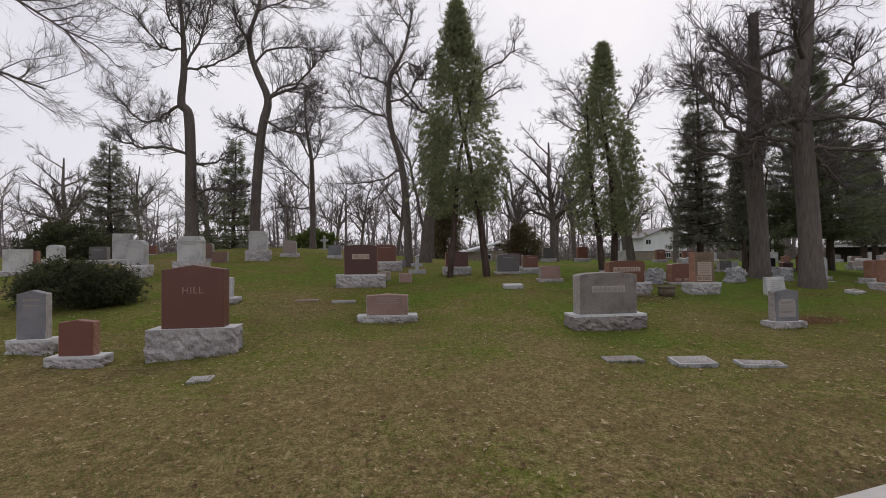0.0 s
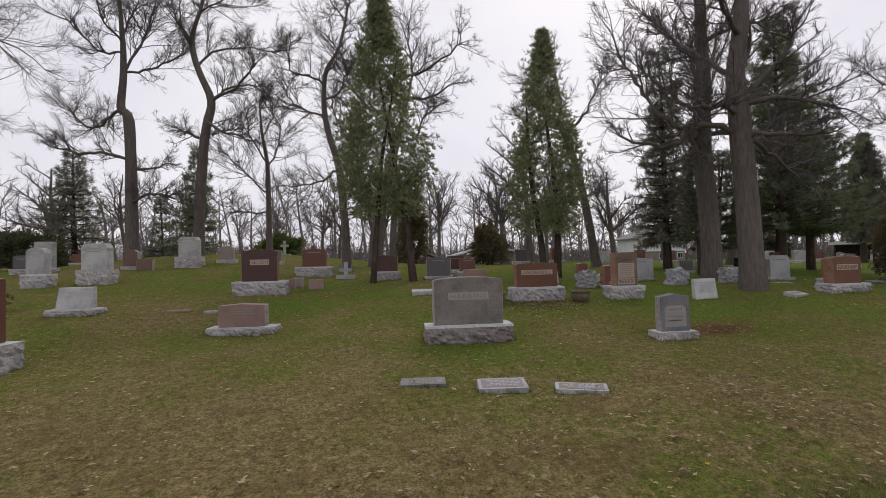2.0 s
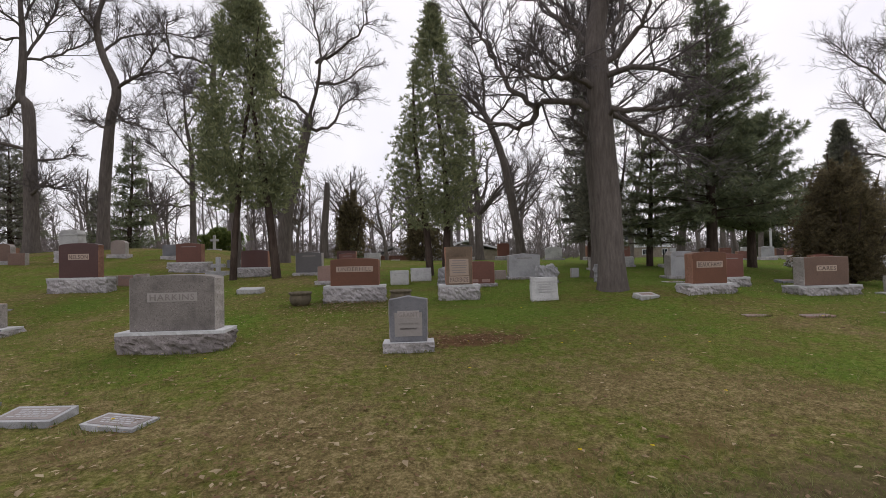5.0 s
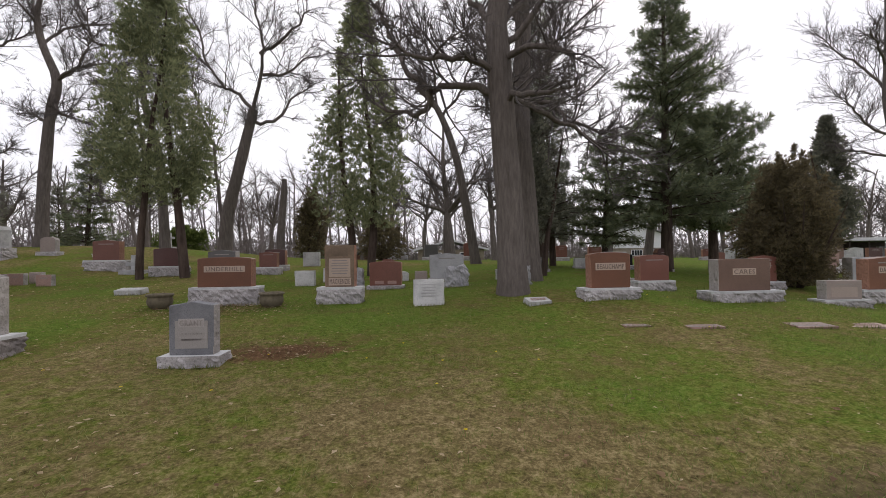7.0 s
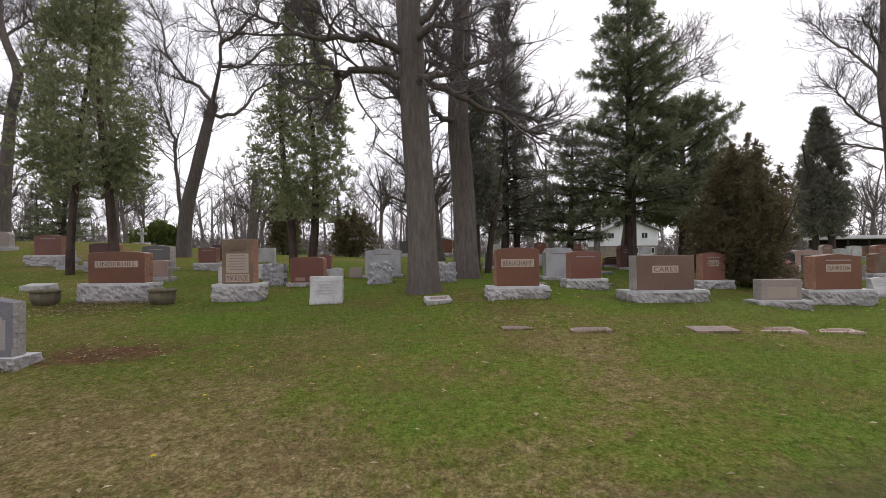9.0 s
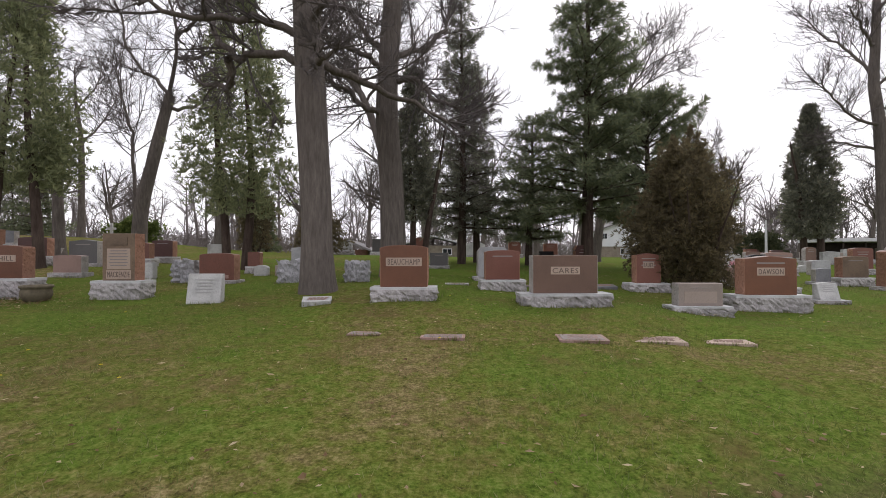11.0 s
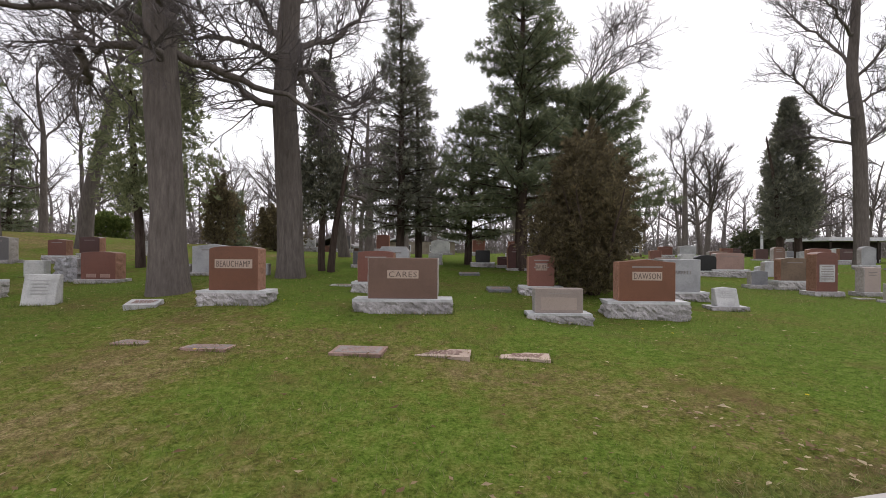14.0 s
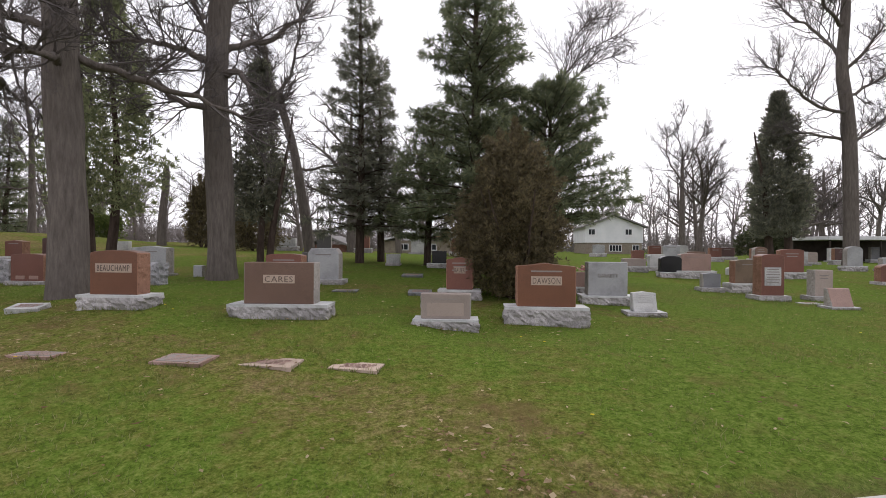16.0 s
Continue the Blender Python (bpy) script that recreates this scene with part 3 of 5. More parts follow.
def wild_tree(label, seed, x, y, height, r, spread=0.5, name="bare_tree", fine=1, group="bare trees", lean=0.0):
    """A bare tree grown freely: forked trunk, upswept limbs, twigs."""
    rng = random.Random(seed)
    ob = thing(name, x, y, label, "tree", group)
    V, F, tV, tF = [], [], [], []
    tp = wander(rng, Vector((0, 0, -0.15)), Vector((lean, 0, 1)), height * 0.72, 9, 0.07, 0.06)
    n = len(tp) - 1
    tube(V, F, tp, [r * (1 - 0.8 * i / n) for i in range(n + 1)], 9)
    for i in range(11):
        f = rng.uniform(0.32, 0.98) * n
        k = min(int(f), n - 1)
        p = tp[k].lerp(tp[k + 1], f - k)
        a = rng.uniform(0, 2 * math.pi)
        d = Vector((math.cos(a) * spread * 2, math.sin(a) * spread * 2, rng.uniform(0.45, 1.1)))
        ln = height * rng.uniform(0.22, 0.42) * (1.15 - 0.5 * f / n)
        lp = wander(rng, p, d, ln, 6, 0.16, 0.07)
        r1 = r * (1 - 0.8 * f / n) * 0.6 + 0.01
        tube(V, F, lp, [r1 * (1 - 0.8 * j / 6) for j in range(7)], 5)
        branchlets(rng, tV, tF, lp, max(0.016, r1 * 0.35), ln * 0.5, fine, 13)
    piece("trunk", mesh("trunk", V, F, OAK_BARK, True), ob, "grey trunk and limbs")
    piece("crown", mesh("crown", tV, tF, TWIG), ob, "bare twigs")
    return ob


def spray(V, F, p, d, size, rng, blades=4, flat=0.35, wide=0.11):
    """One small fan of foliage: narrow pointed blades from p along d."""
    d = d.normalized()
    a = d.cross(Vector((rng.gauss(0, 1), rng.gauss(0, 1), rng.gauss(0, 1))))
    if a.length < 1e-3:
        return
    a.normalize()
    b = d.cross(a)
    for i in range(blades):
        t = (i / max(blades - 1, 1) - 0.5) * 1.9 + rng.gauss(0, 0.12)
        e = (d * math.cos(t) + a * math.sin(t) + b * rng.gauss(0, flat)).normalized()
        s = e.cross(b).normalized() * size * wide
        ln = size * rng.uniform(0.7, 1.1)
        i0 = len(V)
        V.extend((p, p + e * ln * 0.5 + s, p + e * ln, p + e * ln * 0.5 - s))
        F.append((i0, i0 + 1, i0 + 2, i0 + 3))


def cone_width(f, taper=1.4):
    """Half width of an arborvitae along its height, from skirt to tip."""
    return (min(1.0, 0.70 + f * 1.6) if f < 0.19 else 1.0 - 0.96 * ((f - 0.19) / 0.81) ** taper)


def arborvitae(label, seed, x, y, height, radius, bare, trunks, material, count=5200, size=0.19, taper=1.4):
    """A tall conical evergreen on bare lower stems, its crown made of flat upright sprays in clumps."""
    rng = random.Random(seed)
    ob = thing("evergreen_tree", x, y, label, "tree", "evergreen trees")
    V, F = [], []
    for sx, tx, r in trunks:
        pts = wander(rng, Vector((sx, rng.uniform(-0.2, 0.2), -0.15)), Vector((tx, 0, 1)), height * 0.8, 10, 0.035, 0.04)
        tube(V, F, pts, [r * (1 - 0.85 * i / 10) for i in range(11)], 9)
    piece("trunk", mesh("trunk", V, F, CEDAR_BARK, True), ob, "bare reddish stems")
    V, F = [], []
    clumps = 230
    for c in range(clumps):
        f = rng.random() ** 1.25
        a = rng.uniform(0, 2 * math.pi)
        lump = 1.0 + 0.22 * noise.noise(Vector((math.cos(a) * 1.7, math.sin(a) * 1.7, f * 6 + seed)))
        rr = radius * cone_width(f, taper) * lump
        z = bare + f * (height - bare)
        q = rng.uniform(0.3, 1.0) ** 0.5 * rng.uniform(0.8, 1.12)
        mid = Vector((math.cos(a) * rr * q, math.sin(a) * rr * q, z))
        big = 0.12 + 0.15 * radius * (1.1 - f)
        for _ in range(count // clumps):
            off = Vector((rng.gauss(0, big * 0.6), rng.gauss(0, big * 0.6), rng.gauss(0, big * 1.15)))
            p = mid + off
            if p.z > height or p.z < bare * 0.88:
                continue
            d = Vector((p.x * 0.7, p.y * 0.7, 0.9 * radius)) + Vector((rng.gauss(0, 0.4), rng.gauss(0, 0.4), rng.gauss(0, 0.4)))
            spray(V, F, p, d, size * rng.uniform(0.7, 1.3), rng, 5, 0.35, 0.10)
    for i in range(60):
        p = Vector((rng.gauss(0, 0.08), rng.gauss(0, 0.08), height - rng.random() ** 1.5 * 1.6))
        spray(V, F, p, Vector((rng.gauss(0, 0.3), rng.gauss(0, 0.3), 1)), size, rng, 4)
    piece("crown", mesh("crown", V, F, material), ob, "flat green sprays")
    return ob


def conifer(label, seed, x, y, height, radius, bare, material, droop=0.25, whorls=26, per=8, trunk=0.16, size=0.26, shape=0.9, dense=13, upper=0.0):
    """A spruce, fir or pine: whorls of branches along a straight trunk, carrying needle sprays."""
    rng = random.Random(seed)
    ob = thing("conifer_tree", x, y, label, "tree", "evergreen trees")
    V, F, nV, nF = [], [], [], []
    tp = wander(rng, Vector((0, 0, -0.15)), Vector((0, 0, 1)), height, 12, 0.012, 0.05)
    tube(V, F, tp, [trunk * (1 - 0.93 * i / 12) + 0.01 for i in range(13)], 9)
    for w in range(whorls):
        f = (w + rng.uniform(0, 0.6)) / whorls
        z = bare + f * (height - bare)
        rr = radius * ((1 - f) ** shape + upper * math.sin(f * math.pi)) * rng.uniform(0.72, 1.15)
        for b in range(per):
            if rng.random() < 0.16:
                continue
            a = 2 * math.pi * (b + rng.uniform(-0.35, 0.35)) / per + w * 1.3
            ln = max(0.25, rr * rng.uniform(0.6, 1.15))
            k = min(z / height * 12, 11.99)
            c = tp[int(k)].lerp(tp[int(k) + 1], k % 1)
            d = Vector((math.cos(a), math.sin(a), 0.32 - droop * 0.9 + 0.5 * f))
            pts = wander(rng, c, d, ln, 5, 0.06, -droop * 0.18 + 0.035)
            tube(V, F, pts, [0.03 * (1 - f * 0.6) * (1 - 0.85 * i / 5) + 0.004 for i in range(6)], 4)
            for i in range(max(4, int(dense * 1.25 * ln / max(radius, 0.5) + 4))):
                g = rng.uniform(0.02, 1.0) ** 0.7 * 5
                j = min(int(g), 4)
                p = pts[j].lerp(pts[j + 1], g - j)
                out = (pts[j + 1] - pts[j]).normalized()
                side = Vector((-out.y, out.x, 0)) * rng.choice((-1, 1)) * rng.uniform(0.2, 1.0)
                dd = out * 0.8 + side + Vector((0, 0, rng.gauss(-droop * 0.5, 0.25)))
                q = p + dd.normalized() * size * rng.uniform(0, 0.9)
                spray(nV, nF, q, dd, size * rng.uniform(0.7, 1.4), rng, 7, 0.45, 0.048)
    piece("trunk", mesh("trunk", V, F, CEDAR_BARK, True), ob, "straight dark trunk with thin branches")
    piece("crown", mesh("crown", nV, nF, material), ob, "needle sprays")
    return ob


def bush(label, seed, x, y, height, rx, ry, material, count=5000, size=0.16, name="shrub", upright=1.0, stems=9, plumes=0, ragged=0.45):
    """A dense evergreen shrub: many stems, and needle sprays on lumpy boughs with gaps between."""
    rng = random.Random(seed)
    ob = thing(name, x, y, label, "shrub", "")
    for _ in range(stems):
        V, F = [], []
        a = rng.uniform(0, 2 * math.pi)
        pts = wander(rng, Vector((math.cos(a) * 0.12, math.sin(a) * 0.12, -0.1)), Vector((math.cos(a) * rx * 0.6, math.sin(a) * ry * 0.6, height * 0.8)), height * 0.8, 6, 0.1, 0.03)
        tube(V, F, pts, [0.045 * (1 - 0.8 * i / 6) for i in range(7)], 6)
        piece("stem", mesh("stem", V, F, CEDAR_BARK, True), ob, "dark woody stem")
    V, F = [], []
    lumps = 95
    for _ in range(lumps):
        a, f = rng.uniform(0, 2 * math.pi), rng.random() ** 0.9
        wd = math.sqrt(max(0.04, 1 - (abs(f - 0.38) / 0.66) ** 2.2)) * (1 + ragged * noise.noise(Vector((math.cos(a) * 1.6, math.sin(a) * 1.6, f * 4 + seed))))
        q = rng.uniform(0.3, 1.0) ** 0.5 * rng.uniform(0.82, 1.12)
        c = Vector((math.cos(a) * rx * wd * q, math.sin(a) * ry * wd * q, 0.05 + f * height * (0.95 if not plumes else 0.90)))
        big = 0.12 + 0.12 * min(rx, height)
        for _ in range(count // lumps):
            p = c + Vector((rng.gauss(0, big * 0.6), rng.gauss(0, big * 0.6), rng.gauss(0, big * (0.5 + 0.4 * upright))))
            if p.z < 0.03:
                continue
            d = Vector((p.x / max(rx, 0.1), p.y / max(ry, 0.1), upright)) + Vector((rng.gauss(0, 0.4), rng.gauss(0, 0.4), rng.gauss(0, 0.4)))
            spray(V, F, p, d, size * rng.uniform(0.7, 1.4), rng, 4)
    for _ in range(plumes):
        # upright pointed leaders that break the outline
        a, q = rng.uniform(0, 2 * math.pi), rng.random() ** 0.6
        tip = Vector((math.cos(a) * rx * q * 0.95, math.sin(a) * ry * q * 0.95, height * (1.22 - 0.5 * q * rng.uniform(0.5, 1.2))))
        lean = Vector((tip.x, tip.y, 2.2 * rx)).normalized()
        ln = height * rng.uniform(0.25, 0.4)
        for _ in range(95):
            g = rng.random()
            p = tip - lean * ln * g + Vector((rng.gauss(0, 0.13), rng.gauss(0, 0.13), rng.gauss(0, 0.05))) * g
            spray(V, F, p, lean + Vector((rng.gauss(0, 0.3), rng.gauss(0, 0.3), rng.gauss(0, 0.2))), size * rng.uniform(0.7, 1.3), rng, 4)
    for _ in range(int(plumes * 2.2) if ragged > 0.5 else 0):
        # side boughs of uneven length, rising outwards all the way up
        a, f = rng.uniform(0, 2 * math.pi), rng.uniform(0.12, 0.95)
        wide = 1.12 * (1 - 0.55 * max(0.0, f - 0.35)) * rng.uniform(0.8, 1.18)
        tip = Vector((math.cos(a) * rx * wide, math.sin(a) * ry * wide, height * f + 0.3))
        lean = Vector((math.cos(a), math.sin(a), rng.uniform(0.45, 1.1))).normalized()
        ln = rng.uniform(0.5, 0.85)
        for _ in range(110):
            g = rng.random()
            p = tip - lean * ln * g + Vector((rng.gauss(0, 0.12), rng.gauss(0, 0.12), rng.gauss(0, 0.07))) * (0.25 + g)
            spray(V, F, p, lean + Vector((rng.gauss(0, 0.35), rng.gauss(0, 0.35), rng.gauss(0, 0.25))), size * rng.uniform(0.7, 1.3), rng, 4)
    piece("foliage", mesh("foliage", V, F, material), ob)
    return ob


# ---- the ground ----
def steps(lo, hi, near_lo, near_hi, fine, coarse):
    """Grid lines, close together in the middle and wider apart outside."""
    out = list(np.arange(near_lo, near_hi, fine)) + [near_hi]
    s = fine
    while out[-1] < hi:
        s = min(s * 1.18, coarse)
        out.append(out[-1] + s)
    s = fine
    while out[0] > lo:
        s = min(s * 1.18, coarse)
        out.insert(0, out[0] - s)
    return out


gx, gy = steps(-700, 800, -8, 27, 0.16, 60), steps(-700, 900, 0.5, 14, 0.16, 60)
gv, gf = [], []
for yy in gy:
    for xx in gx:
        bumpy = 0.012 * noise.noise(Vector((xx * 1.3, yy * 1.3, 0))) + 0.008 * noise.noise(Vector((xx * 4, yy * 4, 3)))
        gv.append((xx, yy, ground_z(xx, yy) + (bumpy if yy > drive_edge(xx) else 0.0)))
for j in range(len(gy) - 1):
    for i in range(len(gx) - 1):
        k = j * len(gx) + i
        gf.append((k, k + 1, k + 1 + len(gx), k + len(gx)))
ground = tagged(new("ground", mesh("ground", gv, gf, LAWN, True)), "rising lawn of patchy green and dry brown grass", "ground", kind="structure")

# the drive: one long slab with a ragged lawn edge
dv, df, cols = [], [], np.arange(-70, 110, 0.5)
for xx in cols:
    w = 0.02 * noise.noise(Vector((xx * 0.9, 2.0, 0)))
    for dy, dz in ((0.0 + w, -0.12), (0.0 + w, 0.018), (-0.04 + w, 0.03), (-1.7, 0.05), (-3.5, 0.03), (-3.54, -0.12)):
        yy = drive_edge(xx) + dy
        dv.append((xx, yy, ground_z(xx, yy) + dz))
for i in range(len(cols) - 1):
    for j in range(5):
        df.append((i * 6 + j, i * 6 + j + 1, (i + 1) * 6 + j + 1, (i + 1) * 6 + j))
road = tagged(new("road", mesh("road", dv, df, DRIVE)), "pale concrete drive beside the lawn", "road", kind="structure")

# grass blades and tufts on the strip that the drive passes
rng = random.Random(5)
V, F = [], []
for _ in range(225000):
    x = rng.uniform(-9, 27)
    y = drive_edge(x) + 0.05 + 9.5 * rng.random() ** 1.6
    grow = noise.noise(Vector((x * 0.5, y * 0.5, 7.7))) + 0.5 * noise.noise(Vector((x * 1.9, y * 1.9, 1.7)))
    if grow < rng.uniform(-0.9, 0.35):
        continue
    z = ground_z(x, y)
    h = rng.uniform(0.012, 0.034) * (1.2 + 0.5 * grow)
    a = rng.uniform(0, 2 * math.pi)
    dx, dy = math.cos(a) * 0.004, math.sin(a) * 0.004
    lx, ly = rng.gauss(0, 0.9) * h, rng.gauss(0, 0.9) * h
    i0 = len(V)
    V.extend(((x - dx, y - dy, z - 0.01), (x + dx, y + dy, z - 0.01), (x + lx, y + ly, z + h)))
    F.append((i0, i0 + 1, i0 + 2))
tagged(new("grass", mesh("grass", V, F, BLADES)), "short patchy grass blades, green and straw", "grass", kind="stuff")

# fallen leaves: small curled lobes, thicker in drifts
V, F = [], []
drifts = [(7.75, 8.05, 0.5, 320), (13.5, 9.0, 0.9, 140), (5.65, 10.7, 0.75, 2200), (17.76, 7.26, 0.25, 60), (18.2, 6.75, 0.25, 50), (6.3, 5.2, 0.5, 120), (6.16, 4.62, 0.25, 60), (-3.5, 9.3, 2.2, 900), (-5.2, 7.6, 1.2, 400), (0.4, 4.2, 1.6, 350), (5.5, 4.6, 1.5, 260), (8.3, 5.4, 0.6, 40), (18.0, 10.9, 0.9, 90), (14.6, 12.6, 2.0, 60), (-6.5, 6.5, 2.0, 260), (1.5, 10.3, 2.2, 160)]
spots = [(rng.gauss(cx, r), rng.gauss(cy, r * 0.6)) for cx, cy, r, n in drifts for _ in range(n)]
for _ in range(23000):
    x = rng.uniform(-10, 30)
    if x > 6 and rng.random() < 0.8:
        continue
    spots.append((x, drive_edge(x) + 0.1 + 13 * rng.random() ** 1.5))
for x, y in spots:
    if y < drive_edge(x) + 0.03:
        continue
    z = ground_z(x, y) + 0.03
    s, a = rng.uniform(0.012, 0.034) * (1.5 if rng.random() < 0.12 else 1.0), rng.uniform(0, 2 * math.pi)
    ux, uy = math.cos(a) * s, math.sin(a) * s
    c1, c2, c3 = rng.uniform(-0.15, 0.4) * s, rng.uniform(-0.15, 0.4) * s, rng.uniform(0, 0.25) * s
    i0 = len(V)
    V.extend(((x - ux, y - uy, z + c2 * 0.5), (x - uy * 0.45, y + ux * 0.45, z + c1), (x + ux * 0.3 - uy * 0.3, y + uy * 0.3 + ux * 0.3, z + c3), (x + ux, y + uy, z + c2), (x + uy * 0.5, y - ux * 0.5, z + c3)))
    F.extend(((i0, i0 + 1, i0 + 2, i0 + 4), (i0 + 2, i0 + 3, i0 + 4)))
tagged(new("fallen_leaves", mesh("fallen_leaves", V, F, LEAVES)), "dry brown oak leaves scattered on the lawn", "leaves", kind="stuff")
V, F = [], []
for _ in range(26):
    x = rng.uniform(-3, 24)
    y = drive_edge(x) + rng.uniform(0.6, 6)
    z = ground_z(x, y) + 0.045
    i0 = len(V)
    V.append((x, y, z + 0.008))
    for j in range(8):
        V.append((x + 0.016 * math.cos(j * math.pi / 4), y + 0.016 * math.sin(j * math.pi / 4), z + 0.004 * (j % 2)))
    F.extend([(i0, i0 + 1 + j, i0 + 1 + (j + 1) % 8) for j in range(8)])
tagged(new("dandelions", mesh("dandelions", V, F, BLOOM)), "small yellow dandelion heads in the grass", "flowers", kind="stuff")

# ---- headstones ----
stone("brown-red granite monument with a shallow gabled top on a rough base", -3.53, 7.40, 0.89, 0.96, 1.26, 0.43, UMBER, top="gable", depth=0.36, text="HILL", band=False, rough=False)
stone("small grey granite headstone with a rough side", -6.03, 7.81, 0.40, 0.75, 0.60, 0.21, GREY, top="gable", depth=0.2, bars=2)
stone("small low red granite headstone with a pointed top", -5.07, 7.29, 0.47, 0.52, 0.75, 0.15, ROSE, top="gable", depth=0.2, bars=0)
stone("low pink granite marker with a shallow pointed top", -0.58, 9.65, 0.86, 0.44, 1.26, 0.14, PINK, top="gable", depth=0.36, bars=3)
stone("large speckled grey-pink granite family monument", 3.56, 8.12, 1.15, 0.78, 1.45, 0.29, SPECK, top="curve", depth=0.42, text="HARKINS")
stone("small blue-grey granite headstone with pointed top and inset panels", 6.83, 7.61, 0.49, 0.60, 0.67, 0.12, GREY, top="gable", depth=0.22, text="GRANT", bars=2, panel=True)
stone("red granite monument with a light name band", 5.66, 11.10, 1.00, 0.57, 1.28, 0.33, RED, top="curve", depth=0.34, text="UNDERHILL")
stone("tall tan granite monument with carved top and inscribed plaque", 7.85, 11.05, 0.56, 0.80, 0.86, 0.31, TAN, top="flat", depth=0.34, text="MACKENZIE", low=True, plaque=True)
stone("white marble slanted headstone on the grass", 9.54, 10.55, 0.54, 0.46, 0.58, 0.02, WHITE, top="slant", depth=0.24, bars=5)
stone("red granite monument with rough edges and a name band", 12.76, 10.20, 0.71, 0.63, 1.00, 0.18, RED, top="curve", depth=0.36, text="BEAUCHAMP")
stone("wide brown granite monument with a light name plate", 15.18, 10.17, 0.98, 0.57, 1.39, 0.19, BROWN, top="flat", depth=0.36, text="CARES")
stone("low grey-brown granite marker with a recessed panel", 17.46, 10.60, 0.71, 0.36, 0.94, 0.13, ASH, top="flat", depth=0.3, panel=True, bars=1)
stone("red granite monument with a shallow gabled top and name band", 18.99, 11.15, 0.89, 0.67, 1.28, 0.28, RED, top="gable", depth=0.38, text="DAWSON", bars=1)
stone("small white marble slanted headstone", 20.85, 12.10, 0.40, 0.34, 0.66, 0.07, WHITE, top="slantgable", depth=0.28, bars=4)
stone("weathered white granite headstone with a rounded top", -8.22, 14.92, 0.50, 0.78, 0.72, 0.38, WHITE, top="round", depth=0.4, bars=2)
stone("pale grey headstone with a rounded top on a rough base", -12.54, 18.00, 0.49, 0.53, 0.73, 0.32, WHITE, top="round", depth=0.35, bars=1)
stone("tall pale granite monument on the rise", -10.30, 18.00, 0.58, 0.95, 0.70, 0.15, WHITE, top="flat", depth=0.35, bars=1)
stone("dark grey granite headstone on the rise", -11.30, 18.40, 0.60, 0.50, 0.75, 0.15, DARK, top="curve", depth=0.3, bars=2)
stone("pale granite headstone among the back rows", -12.60, 16.40, 0.75, 0.70, 0.90, 0.15, WHITE, top="flat", depth=0.3, bars=1)
stone("small red headstone among the back rows", -15.20, 20.50, 0.70, 0.51, 0.86, 0.12, ROSE, top="flat", depth=0.3)
stone("white granite monument with chamfered top on a rough base", -6.76, 15.17, 0.73, 0.79, 0.94, 0.44, WHITE, top="cap", depth=0.45, bars=2)
stone("brown headstone with a rounded top on the rise", -7.35, 18.00, 0.50, 0.60, 0.60, 0.10, BROWN, top="round", depth=0.3)
stone("small low brown grave marker", -6.80, 17.88, 0.55, 0.40, 0.55, 0.02, BROWN, top="flat", depth=0.25)
stone("tall pale granite pillar monument on a stepped base", -5.65, 18.63, 0.65, 0.76, 0.89, 0.39, WHITE, top="cap", depth=0.6, bars=1)
stone("grey headstone with a rounded top on the rise", -4.64, 19.75, 0.55, 0.55, 0.75, 0.12, ASH, top="round", depth=0.3)
stone("low red granite marker on the rise", -12.55, 23.74, 1.48, 0.42, 1.65, 0.14, ROSE, top="flat", depth=0.3)
stone("dark maroon granite monument with a name band", -1.31, 13.13, 0.93, 0.85, 1.41, 0.36, MAROON, top="curve", depth=0.28, text="NELSON")
stone("small grey granite footstone", -1.32, 14.20, 0.42, 0.26, 0.44, 0.03, ASH, top="flat", depth=0.2, bars=2)
stone("small pink granite footstone", -0.81, 14.09, 0.39, 0.29, 0.39, 0.03, PINK, top="flat", depth=0.2, bars=2)
stone("small grey granite footstone", -0.61, 14.42, 0.30, 0.28, 0.33, 0.03, ASH, top="flat", depth=0.2, bars=2)
stone("small pink granite footstone", 0.01, 13.93, 0.37, 0.28, 0.39, 0.03, PINK, top="flat", depth=0.2, bars=2)
stone("red granite monument on a rough grey base", -0.62, 17.01, 0.82, 0.64, 1.28, 0.33, ROSE, top="gable", depth=0.34, text="", bars=1)
stone("grey granite headstone on the far rise", -2.78, 19.90, 0.55, 0.45, 0.65, 0.12, GREY, top="curve", depth=0.3, bars=1)
stone("small blue-grey marker under the trees", 0.29, 18.39, 0.50, 0.29, 0.55, 0.04, GREY, top="flat", depth=0.25, bars=1)
stone("dark maroon headstone on a grey base", 1.94, 15.84, 0.81, 0.53, 0.99, 0.29, MAROON, top="curve", depth=0.34)
stone("dark grey granite headstone beside the tree trunks", 3.70, 15.41, 0.79, 0.63, 0.93, 0.07, DARK, top="gable", depth=0.36, bars=1)
stone("pink granite headstone with an arched top", 4.63, 13.81, 0.65, 0.41, 0.79, 0.09, PINK, top="curve", depth=0.3)
stone("white marble headstone behind the red monument", 6.50, 13.62, 0.47, 0.37, 0.52, 0.02, WHITE, top="flat", depth=0.25, bars=1)
stone("red granite headstone on a grey base", 4.76, 16.08, 0.52, 0.46, 0.73, 0.22, ROSE, top="gable", depth=0.34, bars=1)
stone("pale slanted headstone in the grass", 7.08, 14.28, 0.56, 0.37, 0.63, 0.03, WHITE, top="slant", depth=0.3)
stone("rough-hewn grey granite boulder headstone", 7.76, 13.05, 0.51, 0.44, 0.57, 0.03, ROCK, top="rough", depth=0.35)
